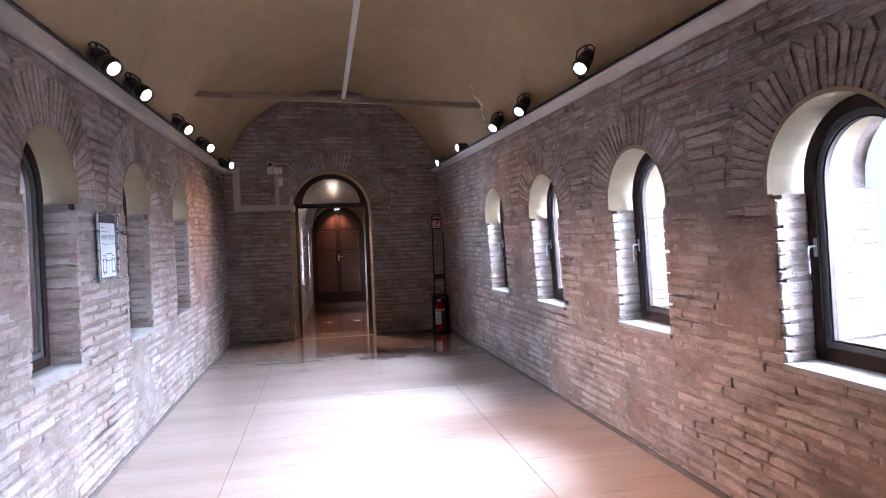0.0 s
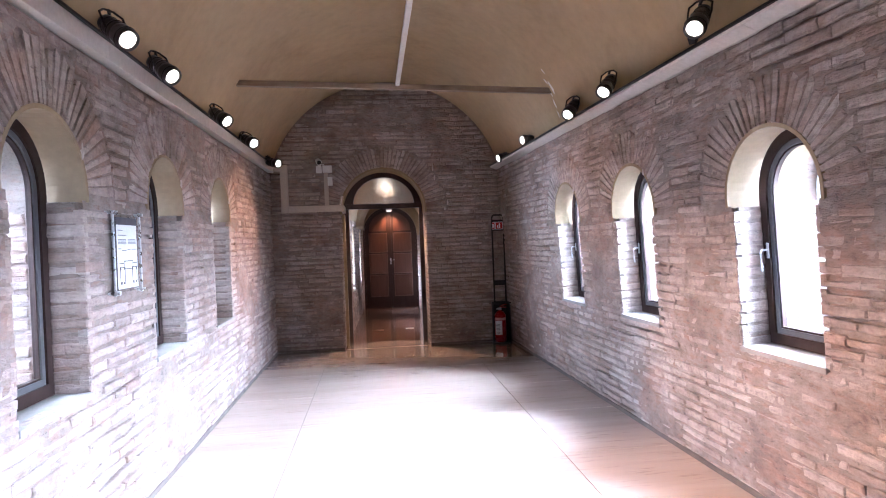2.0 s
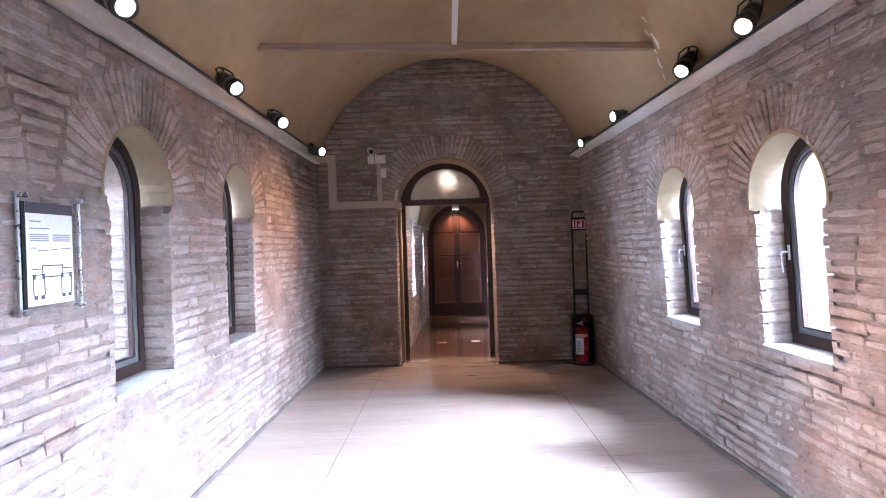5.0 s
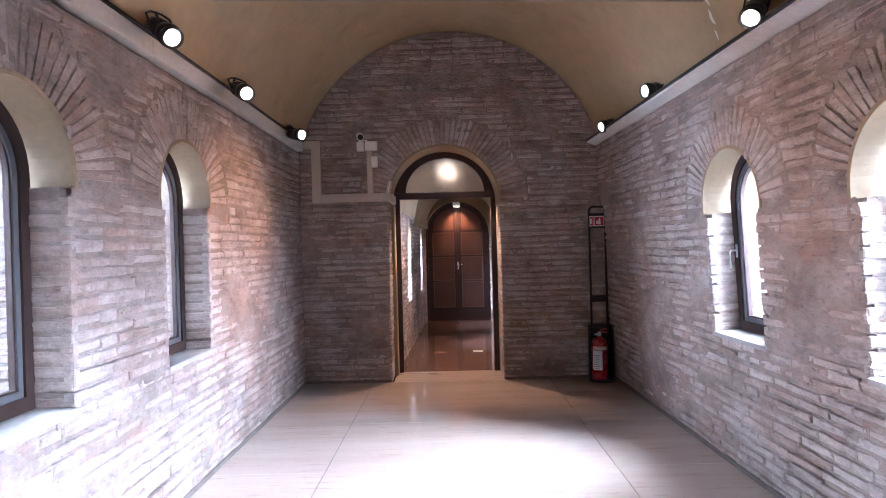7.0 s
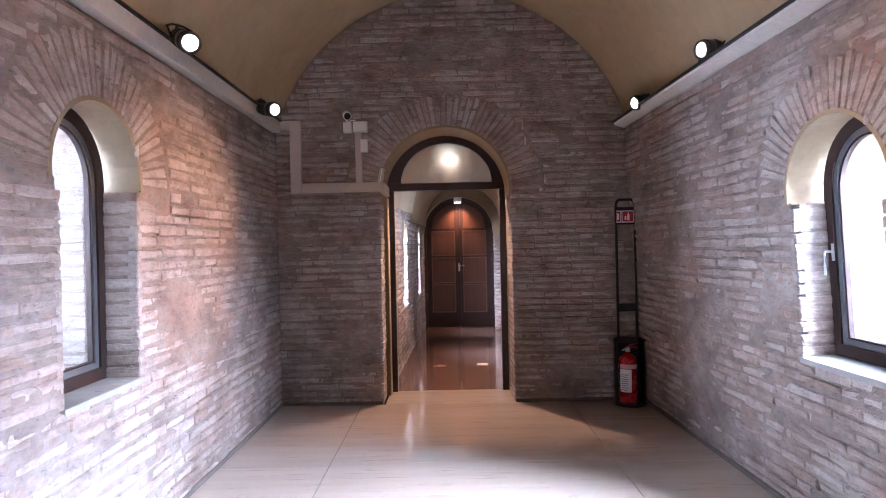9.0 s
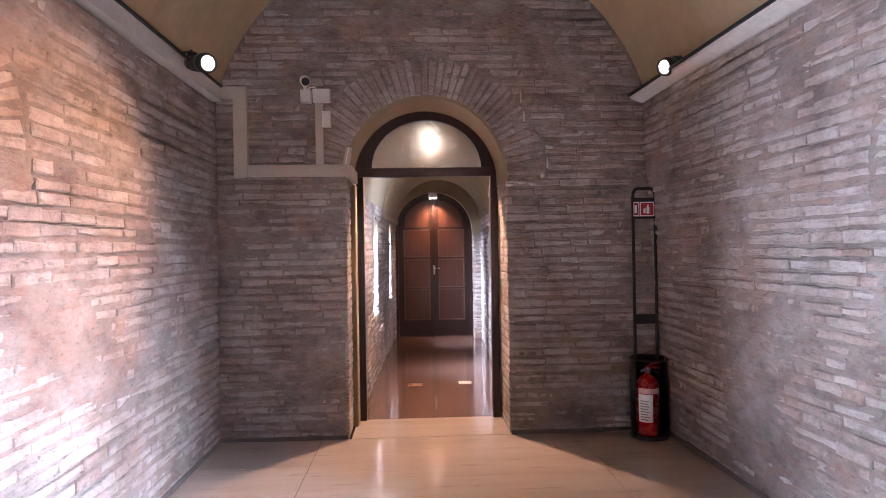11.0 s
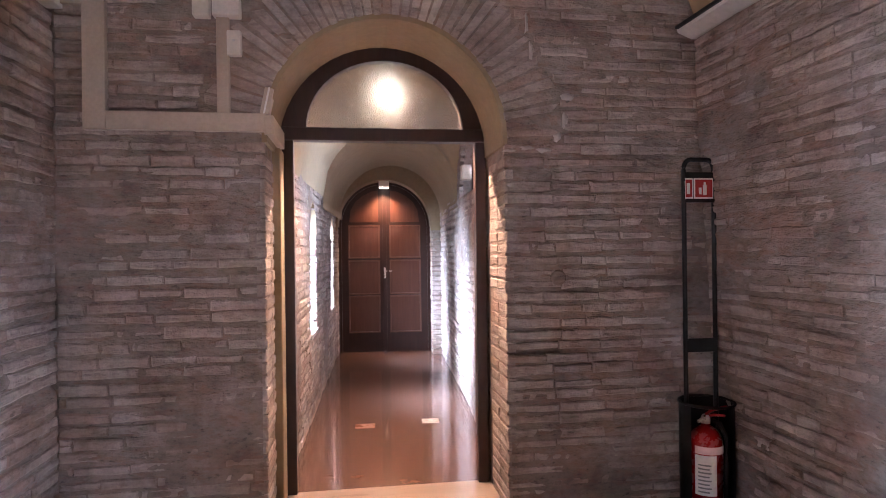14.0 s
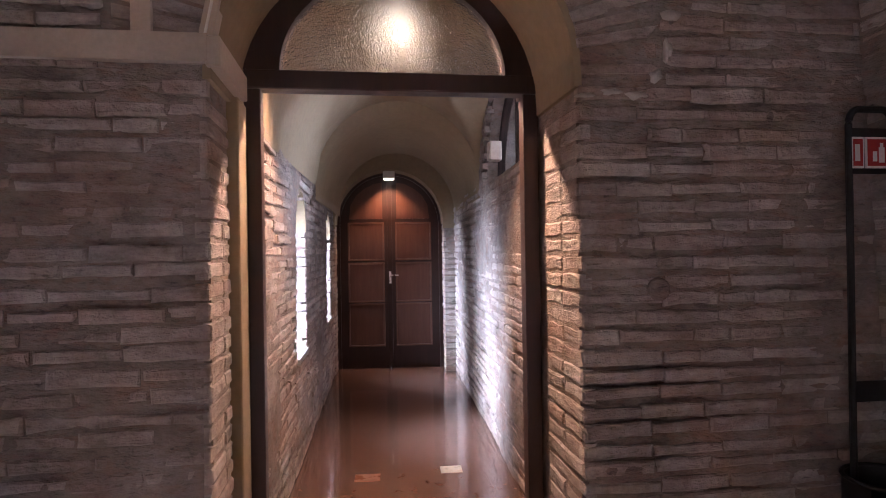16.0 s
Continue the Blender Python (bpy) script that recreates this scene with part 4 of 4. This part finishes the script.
# ---- things in the hall ----
# cable duct on the end wall
duct = empty("cable_duct", pose(0, YE, 0), "cream painted cable duct stepping down to the doorway", "cable duct")
D0 = -0.03
part("run", boxes((-1.345, -1.10, D0, .012, 2.655, 2.745), bevel=.003), DUCT, duct)
part("drop", boxes((-1.205, -1.10, D0 - .003, .012, 2.045, 2.742), bevel=.003), DUCT, duct)
part("run", boxes((-1.103, -0.345, D0, .012, 2.048, 2.14), bevel=.003), DUCT, duct)
part("drop", boxes((-0.58, -0.518, D0 + .008, .012, 2.138, 2.66), bevel=.003), DUCT, duct)
part("return_run", boxes((-0.352, -0.305, D0 + .002, .44, 2.035, 2.132), bevel=.004), DUCT, duct)
bm = boxes((-.022, .022, 0, .07, 0, .135), bevel=.003)
part("raceway_end", bm, DUCT, duct, "", False, pose(-.352, -.02, 2.14, 0, 12, 0))
part("raceway_rib", boxes((-.004, .004, -.006, .066, 0, .137), bevel=.001), WHITE_PLASTIC, duct, "", False, pose(-.352, -.02, 2.14, 0, 12, 0))

scam = empty("security_camera", pose(-.645, YE - .01, 2.67), "small white security camera with dark face", "camera")
part("base", boxes((-.042, .038, -.045, .02, -.055, .045), bevel=.006), WHITE_PLASTIC, scam)
part("bracket", boxes((-.012, .012, -.075, -.02, .04, .075), bevel=.004), WHITE_PLASTIC, scam)
bm = bmesh.new()
lathe(bm, [(.034, .06), (.038, .055), (.04, -.04), (.036, -.05)], look((0, -.06, .105), (.35, -1.4, -.45)), 18)
part("body", bm, WHITE_PLASTIC, scam, "", True)
bm = bmesh.new()
lathe(bm, [(.031, -.049), (.031, -.053), (.02, -.056), (.001, -.056)], look((0, -.06, .105), (.35, -1.4, -.45)), 18)
part("lens", bm, BLACK, scam, "black glossy lens cover")
jb = empty("alarm_box", pose(-.525, YE - .01, 2.67), "flat cream alarm box", "box")
part("body", boxes((-.068, .066, -.045, .02, -.05, .05), bevel=.006), WHITE_PLASTIC, jb)
bm = bmesh.new()
tube(bm, [(-.12, -.03, .02), (-.09, -.035, .06), (-.05, -.03, .065), (-.04, -.03, .04)], .006, 8)
part("cable", bm, WHITE_PLASTIC, jb)
sw = empty("switch_box", pose(-.492, YE - .01, 2.49), "small cream switch box", "box")
part("body", boxes((-.034, .034, -.03, .02, -.062, .062), bevel=.005), WHITE_PLASTIC, sw)
bm = bmesh.new()
lathe(bm, [(.006, 0), (.006, .004), (.002, .006)], pose(0, -.030, .01, 90), 10)
part("screw", bm, STEEL, sw)

# fire extinguisher on its stand
EX, EY = 1.968, 9.872
st = empty("extinguisher_stand", pose(EX, EY, 0), "black tubular stand with open drum and red signs", "stand")
R = 0.14
bm = bmesh.new()
n = 30
def drum(r):
    cols = []
    for k in range(n + 1):
        a = radians(-25) + radians(230) * k / n
        cols.append((r * math.cos(a), r * math.sin(a), 0.60))
    return cols
for r in (R, R - .004):
    ring = drum(r)
    lo = [bm.verts.new((x, y, .012)) for x, y, h in ring]
    up = [bm.verts.new((x, y, h)) for x, y, h in ring]
    for k in range(n):
        bm.faces.new((lo[k], lo[k + 1], up[k + 1], up[k]))
part("drum", bm, BLACK, st, "open black drum", True, pose(0, 0, 0, 0, 0, 0))
bm = bmesh.new()
lathe(bm, [(R + .004, 0), (R + .006, .006), (R + .004, .022), (R - .01, .024)], Matrix.Identity(4), 32)
part("base", bm, BLACK, st)
bm = bmesh.new()
ring = [(R * math.cos(2 * math.pi * k / 32), R * math.sin(2 * math.pi * k / 32), .60) for k in range(33)]
tube(bm, ring, .008, 8)
part("rim", bm, BLACK, st)
bm = bmesh.new()
pts = [(-.082, .06, .02), (-.088, .05, 1.86)] + [(-.088 + .04 - .04 * math.cos(radians(q)), .05, 1.86 + .055 * math.sin(radians(q))) for q in range(15, 91, 15)] + [(.088 - .04 + .04 * math.sin(radians(q)), .05, 1.86 + .055 * math.cos(radians(q))) for q in range(0, 91, 15)] + [(.088, .05, 1.86), (.094, .06, .02)]
tube(bm, pts, .0125, 10)
part("tube_frame", bm, BLACK, st)
part("cross_plate", boxes((-.085, .092, .044, .056, .86, .935), bevel=.003), BLACK, st)
part("sign_back", boxes((-.09, .09, .036, .048, 1.68, 1.845), bevel=.003), BLACK, st)
for x0, x1 in ((-.088, -.045), (-.038, .074)):
    sg = part("sign", boxes((x0, x1, .030, .037, 1.70, 1.812), bevel=.001), WHITE, st, "white-bordered red fire sign")
    part("red_field", boxes((x0 + (.006 if x0 > -.08 else 0), x1 - .006, .0285, .031, 1.708, 1.804)), SIGN_RED, sg)
    if x0 > -.08:
        part("pictogram", boxes((.012, .034, .0265, .029, 1.72, 1.775), (.017, .029, .0265, .029, 1.775, 1.79), (-.012, .004, .0265, .029, 1.724, 1.76), bevel=.0008), WHITE, sg)
    else:
        part("pictogram", boxes((-.083, -.064, .0265, .029, 1.725, 1.785), bevel=.0008), WHITE, sg)

ex = empty("fire_extinguisher", pose(EX - .025, EY - .03, .024), "red fire extinguisher with paper label standing in its drum", "extinguisher")
bm = bmesh.new()
lathe(bm, [(.07, 0), (.082, .008), (.085, .03), (.085, .36), (.08, .40), (.06, .435), (.032, .455), (.022, .462), (.022, .475)], Matrix.Identity(4), 28)
part("cylinder", bm, RED, ex, "glossy red cylinder", True)
bm = bmesh.new()
n = 14
for r in (.0862,):
    lo = [bm.verts.new((r * math.cos(radians(200 + 75 * k / n)), r * math.sin(radians(200 + 75 * k / n)), .11)) for k in range(n + 1)]
    up = [bm.verts.new((v.co.x, v.co.y, .32)) for v in lo]
    for k in range(n):
        bm.faces.new((lo[k], lo[k + 1], up[k + 1], up[k]))
lab = part("label", bm, WHITE, ex, "white printed paper label")
bm = bmesh.new()
for r0 in range(8):
    lo = [bm.verts.new((.0868 * math.cos(radians(212 + 50 * k / 8)), .0868 * math.sin(radians(212 + 50 * k / 8)), .125 + r0 * .02)) for k in range(7 + r0 % 2)]
    up = [bm.verts.new((v.co.x, v.co.y, v.co.z + .008)) for v in lo]
    for k in range(len(lo) - 1):
        bm.faces.new((lo[k], lo[k + 1], up[k + 1], up[k]))
part("print", bm, PALE_INK, lab)
bm = bmesh.new()
lo = [bm.verts.new((.0863 * math.cos(radians(200 + 130 * k / n)), .0863 * math.sin(radians(200 + 130 * k / n)), .325)) for k in range(n + 1)]
up = [bm.verts.new((v.co.x, v.co.y, .365)) for v in lo]
for k in range(n):
    bm.faces.new((lo[k], lo[k + 1], up[k + 1], up[k]))
part("band", bm, rough_material("pink_label", (.62, .36, .32), (.68, .42, .38), .5), ex, "pale band label")
bm = bmesh.new()
lathe(bm, [(.024, .47), (.024, .50), (.015, .515)], Matrix.Identity(4), 16)
tube(bm, [(0, 0, .50), (-.03, -.02, .498), (-.06, -.03, .49)], .009, 8)
part("valve", bm, STEEL, ex, "chrome valve", True)
bm = bmesh.new()
tube(bm, [(0, 0, .515), (.03, -.01, .54), (.075, -.03, .555), (.10, -.035, .56)], .008, 8)
tube(bm, [(0, 0, .505), (.04, -.015, .515), (.09, -.035, .512)], .007, 8)
part("lever", bm, RED, ex)
bm = bmesh.new()
tube(bm, [(.02, .0, .49), (.07, -.02, .47), (.098, -.03, .40), (.10, -.03, .25), (.095, -.02, .08)], .011, 10)
part("hose", bm, BLACK, ex)

# information panel on the left wall
pp = empty("information_panel", pose(XL, 4.765, 1.565, 0, 0, 90), "framed information sheet behind clear plate on steel rods", "panel")
part("plate", boxes((-.175, .165, -.0235, -.0205, -.225, .225)), GLASS, pp, "clear plate").visible_shadow = False
part("sheet", boxes((-.145, .14, -.0285, -.024, -.205, .205), bevel=.001), WHITE, pp, "white printed sheet")
part("header_bar", boxes((-.145, .14, -.030, -.0284, .162, .205)), INK, pp, "dark header bar")
part("sheet_edge", boxes((-.168, -.147, -.029, -.02, -.215, .205)), BLACK, pp)
for x in (-.19, .185):
    bm = bmesh.new()
    tube(bm, [(x, -.03, -.24), (x, -.03, .24)], .008, 10)
    part("rod", bm, STEEL, pp, "steel rod")
for x in (-.19, .175):
    for z in (-.225, .228):
        bm = bmesh.new()
        tube(bm, [(x, .01, z), (x, -.055, z)], .009, 10)
        box(bm, x - .012, x + .05 if x < 0 else x + .012, -.042, -.028, z - .012, z + .012, .003)
        part("clamp", bm, STEEL, pp, "steel clamp")
rows = [(-.125, -.06, .128), (-.125, -.01, .10)] + [(-.125, -.015, .075 - k * .008) for k in range(4)] + [(.01, .12, .075 - k * .008) for k in range(4)] + [(-.125, -.09, .022), (-.08, -.02, .012), (0, .04, .016), (.06, .125, .018)]
bm = boxes(*[(a, b, -.0297, -.0286, z, z + .0045) for a, b, z in rows])
part("text_lines", bm, PALE_INK, pp)
plan = [(-.06, .07, -.05, -.045), (-.06, .07, -.095, -.09), (-.06, -.055, -.095, -.05), (.065, .07, -.095, -.05), (-.12, -.06, -.062, -.058), (.07, .13, -.062, -.058), (-.12, -.06, -.085, -.081), (.07, .13, -.085, -.081)]
for s in (-1, 1):
    c = .005 + s * .085
    plan += [(c - .035, c - .03, -.165, -.085), (c + .03, c + .035, -.165, -.085), (c - .03, c - .01, -.18, -.165), (c + .01, c + .03, -.18, -.165), (c - .035, c - .02, -.1, -.08), (c + .02, c + .035, -.1, -.08)]
bm = boxes(*[(a, b, -.0297, -.0286, z0, z1) for a, b, z0, z1 in plan])
part("floor_plan_print", bm, INK, pp)

# ---- bricks, last ----
for wall, seed, u0, u1, height, openings, near, span, kw in LATER:
    lay_bricks(wall, seed, u0, u1, height, openings, near, span, **kw)
    mortar_skin(wall, u0, u1, height, openings, span, float(seed))
